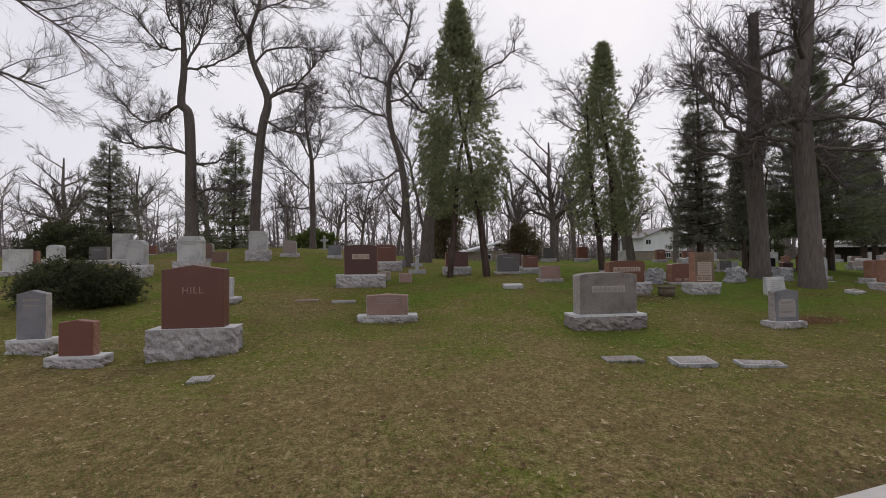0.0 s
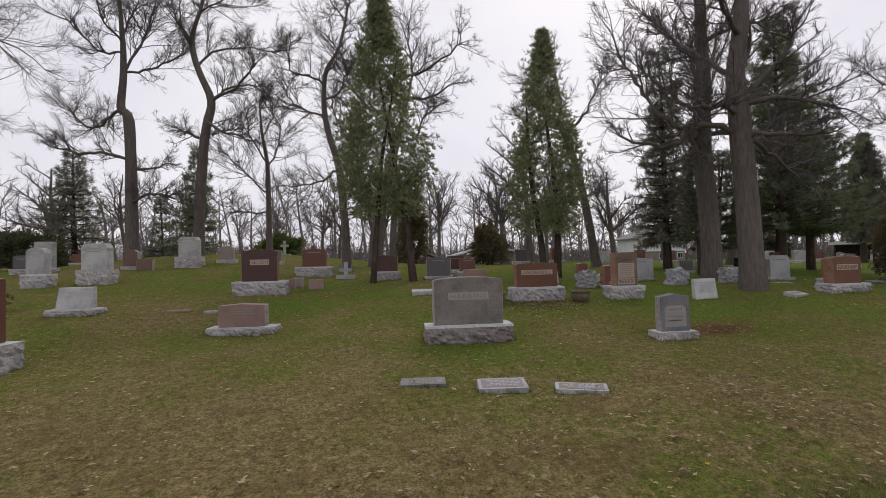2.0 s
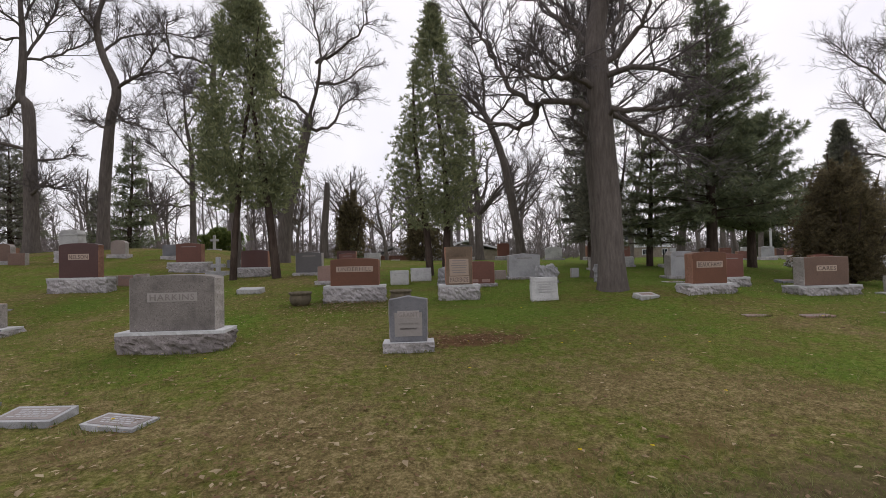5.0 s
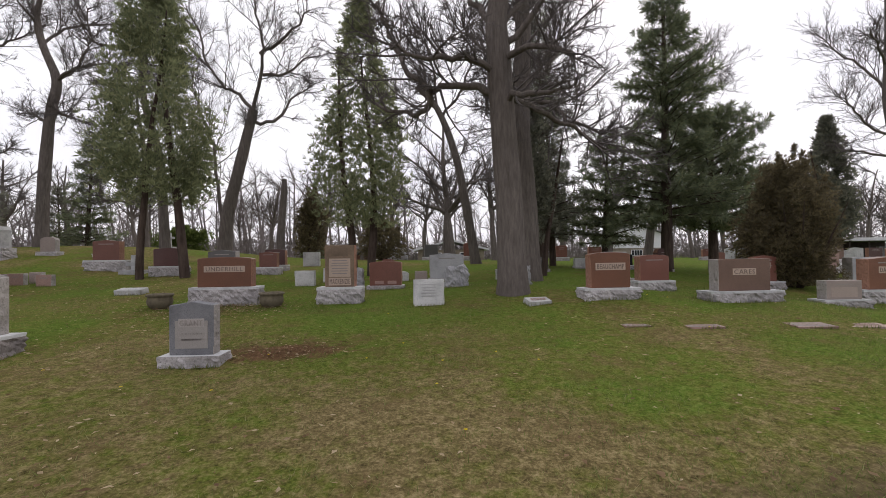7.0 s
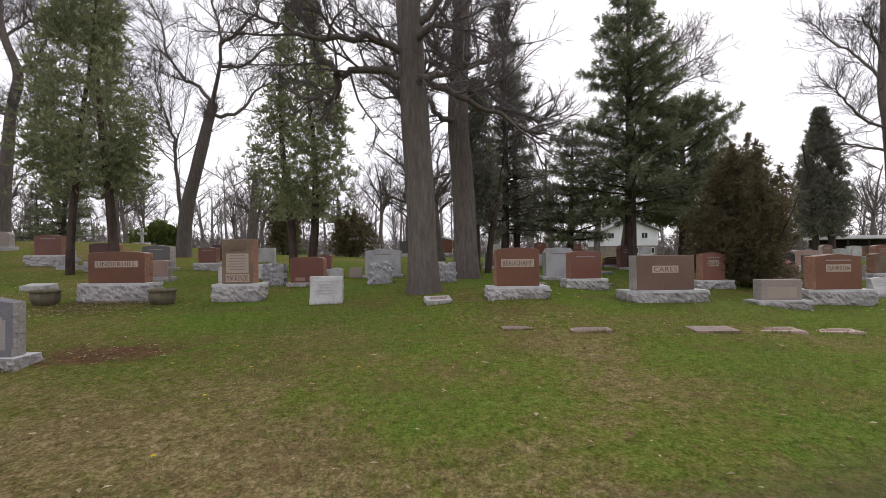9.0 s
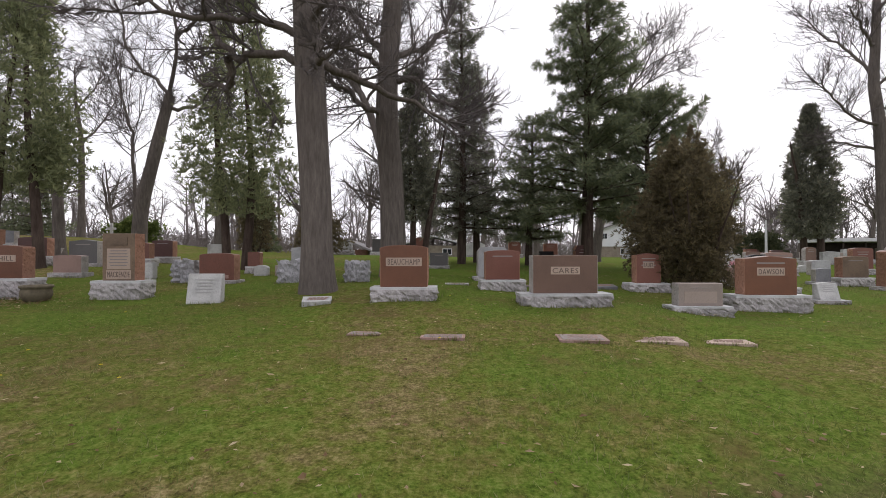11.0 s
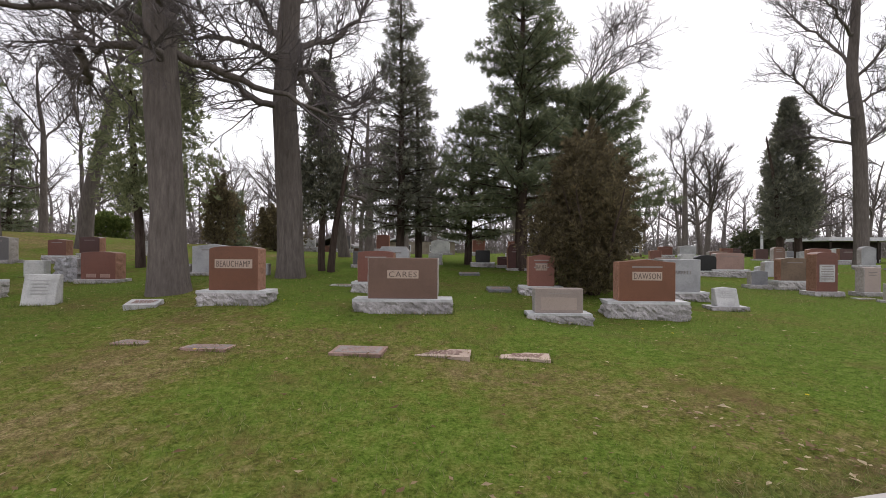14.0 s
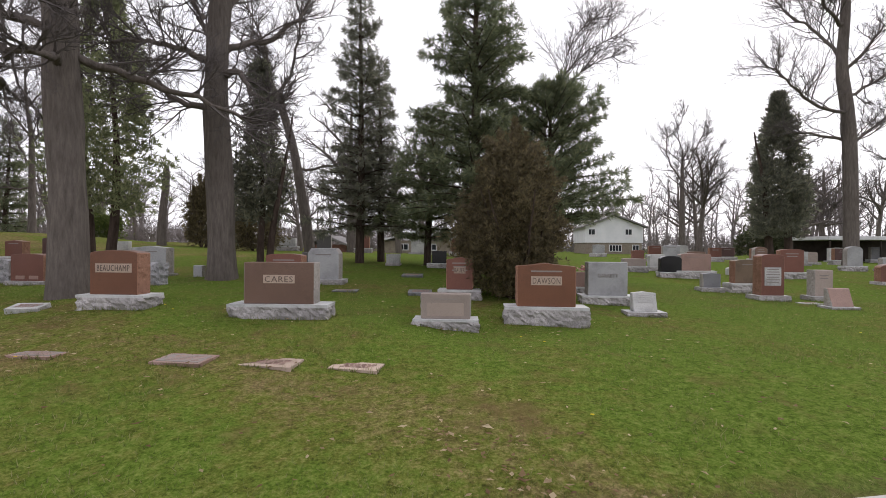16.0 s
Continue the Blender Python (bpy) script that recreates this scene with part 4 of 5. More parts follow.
stone("red granite double headstone with two small plates", 8.56, 12.91, 0.74, 0.57, 0.87, 0.07, ROSE, top="curve", depth=0.4, plates=True)
stone("small white headstone in the back row", 8.87, 14.42, 0.33, 0.26, 0.38, 0.03, WHITE, top="round", depth=0.2)
stone("small grey headstone in the back row", 9.38, 14.42, 0.31, 0.26, 0.56, 0.03, ASH, top="flat", depth=0.2)
stone("large light grey granite headstone with gabled top", 10.08, 14.40, 0.91, 0.67, 1.00, 0.06, PALE, top="gable", depth=0.4, bars=1)
stone("rough-hewn speckled granite boulder headstone", 10.21, 12.59, 0.53, 0.43, 0.58, 0.03, ROCK, top="rough", depth=0.4)
stone("small pale headstone between the trunks", 11.48, 14.14, 0.21, 0.27, 0.24, 0.03, PALE, top="flat", depth=0.2)
stone("rough-hewn grey granite headstone", 11.62, 12.35, 0.48, 0.39, 0.53, 0.03, ROCK, top="rough", depth=0.4)
stone("dark grey headstone in the back row", 13.23, 16.71, 0.54, 0.38, 0.62, 0.09, DARK, top="flat", depth=0.3, bars=1)
stone("tall white granite monument with a moulded top", 14.52, 13.94, 0.70, 0.70, 0.91, 0.09, PALE, top="cap", depth=0.45, bars=1)
stone("red granite monument with an arched top", 14.48, 11.94, 0.65, 0.56, 0.86, 0.21, ROSE, top="curve", depth=0.36, text="", bars=1)
stone("low dark red headstone in the back row", 17.54, 18.13, 0.52, 0.27, 0.62, 0.09, MAROON, top="curve", depth=0.3, bars=1)
stone("red granite headstone partly hidden by a juniper", 17.61, 12.70, 0.50, 0.62, 0.83, 0.17, ROSE, top="gable", depth=0.36, text="BAUER", bars=3)
stone("white granite monument with a carved name", 20.49, 13.05, 0.75, 0.65, 1.02, 0.16, PALE, top="flat", depth=0.4, text="GARRETT", band=False)
stone("white marble monument in the back rows", 24.48, 20.50, 0.57, 0.43, 0.65, 0.15, WHITE, top="cap", depth=0.35)
stone("grey granite headstone in the back rows", 23.47, 19.96, 0.77, 0.27, 0.87, 0.18, ASH, top="curve", depth=0.3)
stone("polished black granite headstone", 24.23, 18.87, 0.65, 0.52, 0.74, 0.17, BLACK, top="round", depth=0.3)
stone("pinkish granite headstone with an arched top", 25.00, 18.88, 0.94, 0.55, 1.23, 0.24, PINK, top="curve", depth=0.36, bars=1)
stone("small white headstone with rounded top", 26.73, 19.87, 0.41, 0.26, 0.50, 0.04, WHITE, top="round", depth=0.2)
stone("pale grey headstone with an arched top", 26.59, 19.05, 0.68, 0.51, 0.77, 0.03, PALE, top="curve", depth=0.3)
stone("small grey headstone with a pointed top", 23.88, 15.79, 0.43, 0.37, 0.59, 0.11, GREY, top="gable", depth=0.25)
stone("tan granite headstone with an arched top", 24.87, 15.90, 0.74, 0.60, 0.97, 0.25, TAN, top="curve", depth=0.36, text="", bars=1)
stone("tall narrow red granite headstone with a white inscription panel", 24.34, 14.25, 0.49, 0.90, 0.68, 0.11, ROSE, top="curve", depth=0.4, plaque=True)
stone("tall grey-brown granite headstone", 25.61, 14.53, 0.38, 0.58, 0.54, 0.10, ASH, top="flat", depth=0.35, bars=2)
stone("red headstone with a rounded top", 29.79, 17.55, 0.75, 0.50, 0.85, 0.08, ROSE, top="round", depth=0.3)
stone("small pink slanted headstone", 24.85, 13.06, 0.39, 0.34, 0.52, 0.05, PINK, top="slant", depth=0.3)
stone("brown granite headstone with a flat top", 29.07, 15.71, 0.82, 0.60, 1.02, 0.15, BROWN, top="flat", depth=0.35, bars=1)
stone("white headstone in the back row", 15.26, 18.61, 0.43, 0.30, 0.47, 0.07, WHITE, top="flat", depth=0.3)
stone("black granite block headstone in the back row", 16.81, 18.25, 0.44, 0.39, 0.78, 0.14, BLACK, top="flat", depth=0.35)
stone("tall maroon granite headstone far back", 17.78, 17.43, 0.54, 0.72, 0.60, 0.06, MAROON, top="cap", depth=0.4, bars=2)
stone("dark red headstone among the back rows", 4.51, 17.49, 0.66, 0.52, 0.76, 0.19, MAROON, top="curve", depth=0.34, bars=1)
stone("white upright headstone in the back row", 5.22, 19.39, 0.61, 0.52, 0.70, 0.04, WHITE, top="flat", depth=0.25)
stone("red headstone on a rough grey base", 8.45, 15.00, 0.31, 0.38, 0.40, 0.17, ROSE, top="curve", depth=0.3)
stone("white marble slant marker on a low base", -4.50, 11.00, 0.70, 0.46, 0.99, 0.13, WHITE, top="slant", depth=0.3, bars=2)

# flat grave markers
flat_marker("flat bronze-grey grave marker set in the lawn", 2.69, 6.22, 0.53, 0.27, GREY, -3, 2, 0.02)
flat_marker("raised grey granite flat marker tilted to the drive", 3.58, 5.95, 0.55, 0.30, PALE, -4, 7, 0.07)
flat_marker("flat white-grey grave marker", 4.43, 5.74, 0.56, 0.26, PALE, -18, 2, 0.03)
flat_marker("small square grave marker sunk in the grass", -2.90, 6.15, 0.26, 0.26, PALE, 6, 0, 0.02)
flat_marker("low grey slab marker among the back graves", 3.01, 12.64, 0.55, 0.3, WHITE, 0, 8, 0.12)
flat_marker("flat marker sunk in the grass", -2.51, 11.39, 0.53, 0.28, PINK, 2, 0, 0.02)
flat_marker("flat marker sunk in the grass", -1.63, 11.35, 0.56, 0.28, PALE, 3, 0, 0.03)
flat_marker("flat marker half covered by grass", 12.45, 8.75, 0.38, 0.22, PINK, -4, 0, 0.006)
flat_marker("flat marker half covered by dry leaves", 13.35, 8.62, 0.5, 0.24, PINK, -4, 0, 0.006)
flat_marker("flat bronze-faced grave marker", 14.92, 8.64, 0.54, 0.32, PINK, -4, 2, 0.02)
flat_marker("flat pale pink granite marker", 15.80, 8.70, 0.56, 0.30, FROST, -6, 2, 0.012, False)
flat_marker("flat pale pink granite marker edged by grass", 16.66, 8.78, 0.52, 0.26, FROST, -8, 1, 0.01, False)
flat_marker("tilted pale marker in the lawn", 11.45, 10.30, 0.42, 0.26, WHITE, 12, 12, 0.07, False)
flat_marker("pale flush marker in the lawn", 16.81, 13.11, 0.47, 0.28, GREY, 3, 8, 0.07, False)
flat_marker("pale flush marker in the lawn", 16.29, 15.84, 0.54, 0.3, GREY, 0, 6, 0.06, False)
flat_marker("pale flush marker in the lawn", 24.83, 13.95, 0.38, 0.26, WHITE, 0, 0, 0.02, False)
flat_marker("pale flush marker in the lawn", 13.64, 13.01, 0.5, 0.3, WHITE, 0, 2, 0.02, False)
flat_marker("pale flush marker in the lawn", 15.27, 13.21, 0.5, 0.3, GREY, 0, 2, 0.02, False)


def urn(label, x, y):
    """A round planter with a thick rolled rim, part filled with soil."""
    ob = thing("planter", x, y, label, "planter", "planters by the grave", sink=0.02)
    prof = [(0.11, 0.0), (0.17, 0.04), (0.205, 0.10), (0.215, 0.16), (0.20, 0.21), (0.20, 0.23), (0.225, 0.245), (0.228, 0.275), (0.205, 0.285), (0.185, 0.27), (0.175, 0.2)]
    V, F, k = [], [], 20
    for r, z in prof:
        V.extend((r * math.cos(2 * math.pi * j / k), r * math.sin(2 * math.pi * j / k), z) for j in range(k))
    for i in range(len(prof) - 1):
        F.extend((i * k + j, i * k + (j + 1) % k, (i + 1) * k + (j + 1) % k, (i + 1) * k + j) for j in range(k))
    piece("bowl", mesh("bowl", V, F, POT, True), ob)
    bm = bmesh.new()
    bmesh.ops.create_circle(bm, cap_ends=True, radius=0.18, segments=20)
    part("soil", bm, STAIN, ob, "dark soil").location.z = 0.215
    return ob


urn("squat clay planter beside the red monument", 4.60, 10.95)
urn("squat clay planter beside the red monument", 6.62, 10.95)


def cross(label, x, y, h, material, plinth=0.0):
    """A stone cross on a stepped foot."""
    ob = thing("stone_cross", x, y, label, "cross", "stone crosses", sink=0.03)
    z = 0.0
    for i in range(3 if plinth else 1):
        part("step", box(0.62 - 0.14 * i, 0.5 - 0.11 * i, 0.14, 0, 0, z, 0.01), material, ob)
        z += 0.14
    part("shaft", box(0.13, 0.11, h - z, 0, 0, z, 0.012), material, ob)
    part("arms", box(0.44, 0.112, 0.12, 0, 0, h - 0.34, 0.012), material, ob)
    return ob


cross("small white stone cross on the back rise", 0.55, 16.6, 0.6, PALE)
cross("tall pale stone cross on a stepped foot", 28.63, 15.93, 1.15, ASH, 1)
cross("small white cross on the far rise", -4.12, 26.95, 0.9, WHITE)


def flowers(label, x, y, z):
    ob = thing("flower_bunch", x, y, label, "flowers")
    ob.location.z += z
    rr = random.Random(8)
    V, F = [], []
    for _ in range(60):
        p = Vector((rr.gauss(0, 0.09), rr.gauss(0, 0.05), 0.05 + abs(rr.gauss(0, 0.05))))
        spray(V, F, p, Vector((rr.gauss(0, 1), rr.gauss(0, 1), 0.6)), 0.07, rr, 5)
    piece("petals", mesh("petals", V, F, PETAL), ob, kind="stuff")


stone("low pink granite headstone with flowers on it", 20.38, 14.08, 0.62, 0.32, 0.84, 0.14, PINK, top="flat", depth=0.34)
flowers("bunch of pink silk flowers on a headstone", 20.38, 14.28, 0.44)

# longer grass left standing round the stones
tuft = random.Random(15)
V, F = [], []
for fx, fy, fw, fd in feet:
    if fy > 17 or fx > 32:
        continue
    for _ in range(int(150 * (fw + fd))):
        s = tuft.uniform(-1, 1)
        if tuft.random() < 0.72:
            x, y = fx + s * fw * 0.53, fy - fd / 2 - abs(tuft.gauss(0.0, 0.025)) + 0.012
        else:
            x, y = fx + math.copysign(fw / 2 + abs(tuft.gauss(0, 0.03)), s), fy + tuft.uniform(-0.5, 0.5) * fd
        if noise.noise(Vector((x * 5, y * 5, 9))) < tuft.uniform(-0.6, 0.3):
            continue
        z, h, a = ground_z(x, y), tuft.uniform(0.025, 0.07), tuft.uniform(0, 2 * math.pi)
        dx, dy = math.cos(a) * 0.005, math.sin(a) * 0.005
        i0 = len(V)
        V.extend(((x - dx, y - dy, z - 0.01), (x + dx, y + dy, z - 0.01), (x + tuft.gauss(0, 0.4) * h, y - abs(tuft.gauss(0, 0.4)) * h, z + h)))
        F.append((i0, i0 + 1, i0 + 2))
tagged(new("grass", mesh("grass", V, F, BLADES)), "longer grass tufts round the stones", "grass", kind="stuff")

# far rows of headstones on the flat ground towards the houses
rows = random.Random(21)
kinds = [WHITE, PALE, ROSE, ASH, MAROON, GREY, PINK, BROWN, DARK]
for row, (y0, x0, x1) in enumerate(((19.5, 28, 46), (23.0, 27, 52), (27.5, 26, 58), (33.0, 26, 64), (27.0, 8, 20))):
    x = x0
    while x < x1:
        m = rows.choice(kinds)
        w = rows.uniform(0.5, 1.0)
        if y0 > 25 or rows.random() < 0.7:
            stone("headstone in the far rows", x, y0 + rows.uniform(-1.2, 1.2), w, rows.uniform(0.4, 0.8), w + 0.25, rows.choice((0.1, 0.2, 0.25)), m,
                  top=rows.choice(("flat", "curve", "round", "gable")), depth=0.3, bars=rows.choice((0, 1, 2)))
        x += rows.uniform(1.5, 3.2)

# ---- trees ----
oak("tall bare oak with grey ridged bark on the rise", 11, 0.27, [(-9.25, 21.56, 2.05), (-9.28, 21.56, 5.25), (-9.36, 21.56, 8.13), (-9.69, 21.56, 8.76), (-9.56, 21.56, 10.28), (-9.62, 21.56, 12.05), (-9.78, 21.56, 14.09)],
    [[(-9.56, 21.56, 10.28), (-8.98, 22.01, 10.61), (-8.10, 22.46, 11.22), (-7.54, 22.91, 11.84)], [(-9.60, 21.56, 11.29), (-10.06, 21.05, 10.91), (-10.51, 20.54, 11.38), (-10.92, 20.03, 11.92)], [(-9.69, 21.56, 8.76), (-10.75, 22.33, 8.37), (-12.09, 23.10, 8.34), (-13.49, 23.87, 9.54)], [(-9.28, 21.56, 6.37), (-10.31, 21.24, 6.62), (-11.23, 20.92, 6.59), (-11.77, 20.60, 6.75)], [(-9.56, 21.56, 10.40), (-9.16, 22.14, 11.84), (-8.97, 22.71, 13.48), (-9.00, 23.29, 15.47)], [(-9.62, 21.56, 11.80), (-9.72, 20.51, 11.98), (-9.48, 19.45, 12.78)], [(-9.30, 21.56, 6.00), (-8.85, 21.95, 6.07), (-8.07, 22.33, 6.41)], [(-9.36, 21.56, 4.50), (-8.07, 20.70, 4.73), (-6.85, 19.83, 4.47)], [(-9.62, 21.56, 12.05), (-9.45, 22.23, 13.46), (-9.44, 22.91, 15.49)]], 430, 0.8)
oak("tall bare oak with a crooked trunk on the rise", 12, 0.24, [(-6.68, 22.01, 2.17), (-6.55, 22.01, 5.30), (-6.30, 22.01, 7.90), (-6.04, 22.01, 9.21), (-6.65, 22.01, 10.78), (-6.88, 22.01, 12.09), (-6.50, 22.01, 13.42), (-6.24, 22.01, 14.76)],
    [[(-6.04, 22.01, 9.21), (-5.58, 22.46, 9.92), (-4.69, 22.91, 10.38), (-4.04, 23.36, 10.14)], [(-6.04, 22.01, 9.26), (-4.98, 21.50, 9.55), (-4.06, 20.99, 10.12), (-3.66, 20.48, 10.40)], [(-6.65, 22.01, 10.78), (-6.33, 22.78, 11.81), (-5.15, 23.55, 12.48), (-3.72, 24.32, 12.59)], [(-6.76, 22.01, 11.57), (-7.03, 21.53, 12.10), (-7.16, 21.05, 12.60)], [(-6.88, 22.01, 12.09), (-7.77, 22.88, 13.33), (-8.03, 23.74, 15.51)], [(-6.50, 22.01, 13.42), (-4.97, 20.96, 13.37), (-3.89, 19.90, 13.25)], [(-6.38, 22.01, 7.38), (-7.22, 22.40, 7.88), (-7.90, 22.78, 8.12)], [(-6.30, 22.01, 8.29), (-5.23, 21.15, 7.52), (-4.10, 20.28, 7.15)]], 370, 0.8)
oak("slender bare maple with upswept branches", 13, 0.17, [(-4.55, 25.53, 2.26), (-4.56, 25.53, 5.08), (-4.62, 25.53, 7.18), (-4.89, 25.53, 8.98), (-4.96, 25.53, 10.64)],
    [[(-4.55, 25.53, 5.38), (-5.94, 26.20, 6.73), (-7.45, 26.87, 8.14)], [(-4.59, 25.53, 7.18), (-5.26, 24.76, 8.45), (-5.16, 23.99, 9.35)], [(-4.59, 25.53, 6.88), (-4.34, 26.68, 8.39), (-4.45, 27.83, 10.02)], [(-4.56, 25.53, 4.48), (-5.71, 25.05, 4.44), (-6.17, 24.57, 4.68)], [(-4.81, 25.53, 8.53), (-4.50, 26.39, 10.19), (-5.00, 27.26, 11.46)]], 210, 0.86)
oak("leaning bare tree with forked crooked limbs", 14, 0.27, [(1.28, 21.13, 1.45), (1.42, 21.13, 3.25), (1.93, 21.13, 5.34), (2.51, 21.13, 7.68)],
    [[(2.51, 21.13, 7.68), (1.84, 21.35, 8.35), (1.03, 21.58, 8.91), (0.32, 21.80, 9.98), (-0.16, 22.02, 11.43), (-0.77, 22.25, 12.55)], [(2.51, 21.13, 7.68), (2.88, 20.81, 8.95), (3.13, 20.49, 9.95), (3.05, 20.17, 10.92), (2.97, 19.85, 11.84)], [(2.51, 21.13, 7.09), (3.31, 21.77, 7.53), (3.70, 22.41, 8.61), (4.38, 23.05, 9.36)], [(2.80, 21.13, 9.20), (3.94, 20.73, 9.03), (4.97, 20.33, 9.54)], [(1.19, 21.13, 2.79), (0.83, 21.49, 5.18), (0.41, 21.85, 6.71), (-0.26, 22.21, 8.05), (-0.71, 22.57, 9.18)], [(2.80, 21.13, 10.03), (4.11, 20.25, 10.29), (5.28, 19.37, 10.91)]], 230, 0.35)
oak("crooked bare tree with a bent trunk behind the arborvitae", 24, 0.17, [(0.39, 18.60, 1.29), (0.25, 18.60, 4.14), (0.08, 18.60, 5.55), (-0.37, 18.60, 7.29), (-0.36, 18.60, 9.06), (0.23, 18.60, 10.26), (0.60, 18.60, 11.95)],
    [[(-0.37, 18.60, 7.29), (-1.07, 18.97, 7.75), (-1.91, 19.35, 8.32), (-2.17, 19.72, 9.06)], [(-0.36, 18.60, 8.82), (-0.93, 18.17, 8.86), (-1.47, 17.75, 8.89), (-1.33, 17.32, 9.80)], [(0.12, 18.60, 5.31), (-0.87, 19.56, 5.00), (-2.13, 20.52, 5.02)], [(-0.36, 18.60, 9.06), (0.33, 18.20, 9.62), (0.86, 17.80, 9.13)], [(0.48, 18.60, 11.23), (-0.08, 19.32, 12.31), (-0.56, 20.04, 13.44)], [(-0.37, 18.60, 8.12), (0.29, 17.72, 8.06), (0.78, 16.84, 8.61)]], 200, 0.8)
oak("bare tree leaning over the back rows", 15, 0.2, [(11.67, 21.03, 1.17), (11.29, 21.03, 3.47), (10.84, 21.03, 5.78), (10.11, 21.03, 7.71), (9.24, 21.03, 8.60)],
    [[(10.11, 21.03, 7.71), (9.61, 21.59, 9.07), (8.94, 22.15, 10.36)], [(10.37, 21.03, 7.45), (11.05, 20.60, 8.20), (11.45, 20.18, 9.05), (11.83, 19.75, 9.85)], [(11.19, 21.03, 4.50), (12.16, 21.99, 4.90), (12.92, 22.95, 5.62)], [(10.11, 21.03, 7.71), (9.94, 20.63, 9.22), (9.39, 20.23, 10.54)], [(9.99, 21.03, 7.84), (9.09, 21.75, 8.07), (8.40, 22.47, 8.85)]], 170, 0.6)
oak("large old oak with a broad grey trunk and low limbs", 16, 0.27, [(11.21, 11.23, 0.74), (11.15, 11.23, 2.63), (11.05, 11.23, 4.35), (11.00, 11.23, 5.50), (10.96, 11.23, 6.19), (11.12, 11.23, 7.12), (11.26, 11.23, 8.52), (11.35, 11.23, 9.93)],
    [[(10.90, 11.23, 4.75), (10.18, 11.41, 4.90), (9.67, 11.60, 4.89), (9.15, 11.79, 5.38), (8.92, 11.97, 5.95), (8.68, 12.16, 6.54), (8.49, 12.35, 7.15)], [(10.94, 11.23, 5.15), (10.22, 10.80, 5.25), (9.53, 10.37, 5.00), (8.97, 9.95, 5.00)], [(10.93, 11.23, 6.08), (10.65, 11.87, 6.78), (10.38, 12.51, 7.53), (10.06, 13.15, 8.61)], [(11.03, 11.23, 5.50), (11.66, 10.96, 6.11), (11.75, 10.69, 6.35), (11.77, 10.43, 6.83)], [(11.05, 11.23, 4.75), (11.92, 11.71, 4.51), (12.71, 12.19, 4.28), (13.71, 12.67, 3.98)], [(11.03, 11.23, 5.38), (11.61, 10.35, 5.26), (11.96, 9.47, 4.66)], [(10.96, 11.23, 5.96), (11.55, 11.55, 6.73), (12.04, 11.87, 7.79)], [(11.07, 11.23, 4.58), (11.43, 10.51, 4.43), (11.89, 9.79, 4.22)], [(9.64, 11.23, 4.75), (9.49, 11.60, 4.47), (9.14, 11.97, 4.53), (8.39, 12.35, 4.90)], [(11.12, 11.23, 7.12), (10.22, 10.59, 7.45), (9.54, 9.95, 7.76)], [(11.19, 11.23, 7.70), (12.30, 12.19, 9.18), (13.65, 13.15, 10.67)]], 330, 0.5)
oak("large old oak with spreading limbs beside another oak", 17, 0.29, [(12.19, 14.00, 0.84), (12.16, 14.00, 2.64), (12.03, 14.00, 4.57), (12.07, 14.00, 5.86), (12.15, 14.00, 7.15), (12.13, 14.00, 8.44), (12.15, 14.00, 10.00)],
    [[(12.03, 14.00, 6.18), (11.62, 14.37, 6.56), (11.15, 14.75, 7.31), (10.65, 15.12, 8.09)], [(12.07, 14.00, 4.70), (11.64, 13.57, 4.63), (11.31, 13.15, 4.90), (10.92, 12.72, 4.97)], [(12.23, 14.00, 5.99), (12.77, 14.64, 6.48), (13.36, 15.28, 7.29), (13.57, 15.92, 8.38)], [(12.20, 14.00, 5.47), (12.71, 13.73, 5.37), (13.14, 13.47, 4.89), (13.79, 13.20, 4.38)], [(12.16, 14.00, 6.76), (12.34, 14.72, 7.84), (12.74, 15.44, 9.00)], [(12.00, 14.00, 5.73), (11.69, 13.41, 5.73), (11.33, 12.83, 5.69), (10.93, 12.24, 5.47)], [(12.15, 14.00, 7.41), (11.63, 14.32, 8.40), (10.97, 14.64, 9.17)], [(12.14, 14.00, 8.31), (12.81, 13.28, 8.54), (13.43, 12.56, 8.43)]], 290, 0.5)
oak("tall bare oak with fine upswept twigs beside the far lawn", 18, 0.27, [(34.06, 24.34, 0.77), (33.98, 24.34, 5.02), (33.85, 24.34, 7.44), (33.60, 24.34, 9.38), (33.70, 24.34, 11.30), (33.79, 24.34, 13.71), (33.77, 24.34, 16.12)],
    [[(33.97, 24.34, 6.23), (33.12, 24.90, 6.62), (32.07, 25.46, 6.90)], [(33.85, 24.34, 7.44), (32.38, 23.91, 7.57), (30.95, 23.48, 8.38), (29.99, 23.06, 8.93)], [(33.64, 24.34, 9.62), (33.14, 24.98, 11.14), (32.38, 25.62, 12.24), (32.04, 26.26, 13.39)], [(33.60, 24.34, 9.13), (34.39, 23.94, 10.14), (34.66, 23.54, 10.87)], [(33.97, 24.34, 5.99), (35.37, 25.06, 6.89), (36.95, 25.78, 7.84)], [(33.70, 24.34, 11.06), (32.23, 23.46, 11.59), (30.92, 22.58, 12.03)], [(33.84, 24.34, 8.16), (35.02, 24.66, 8.74), (36.22, 24.98, 9.58)], [(33.75, 24.34, 12.75), (34.09, 23.62, 13.48), (34.32, 22.90, 14.11)]], 330, 0.6)
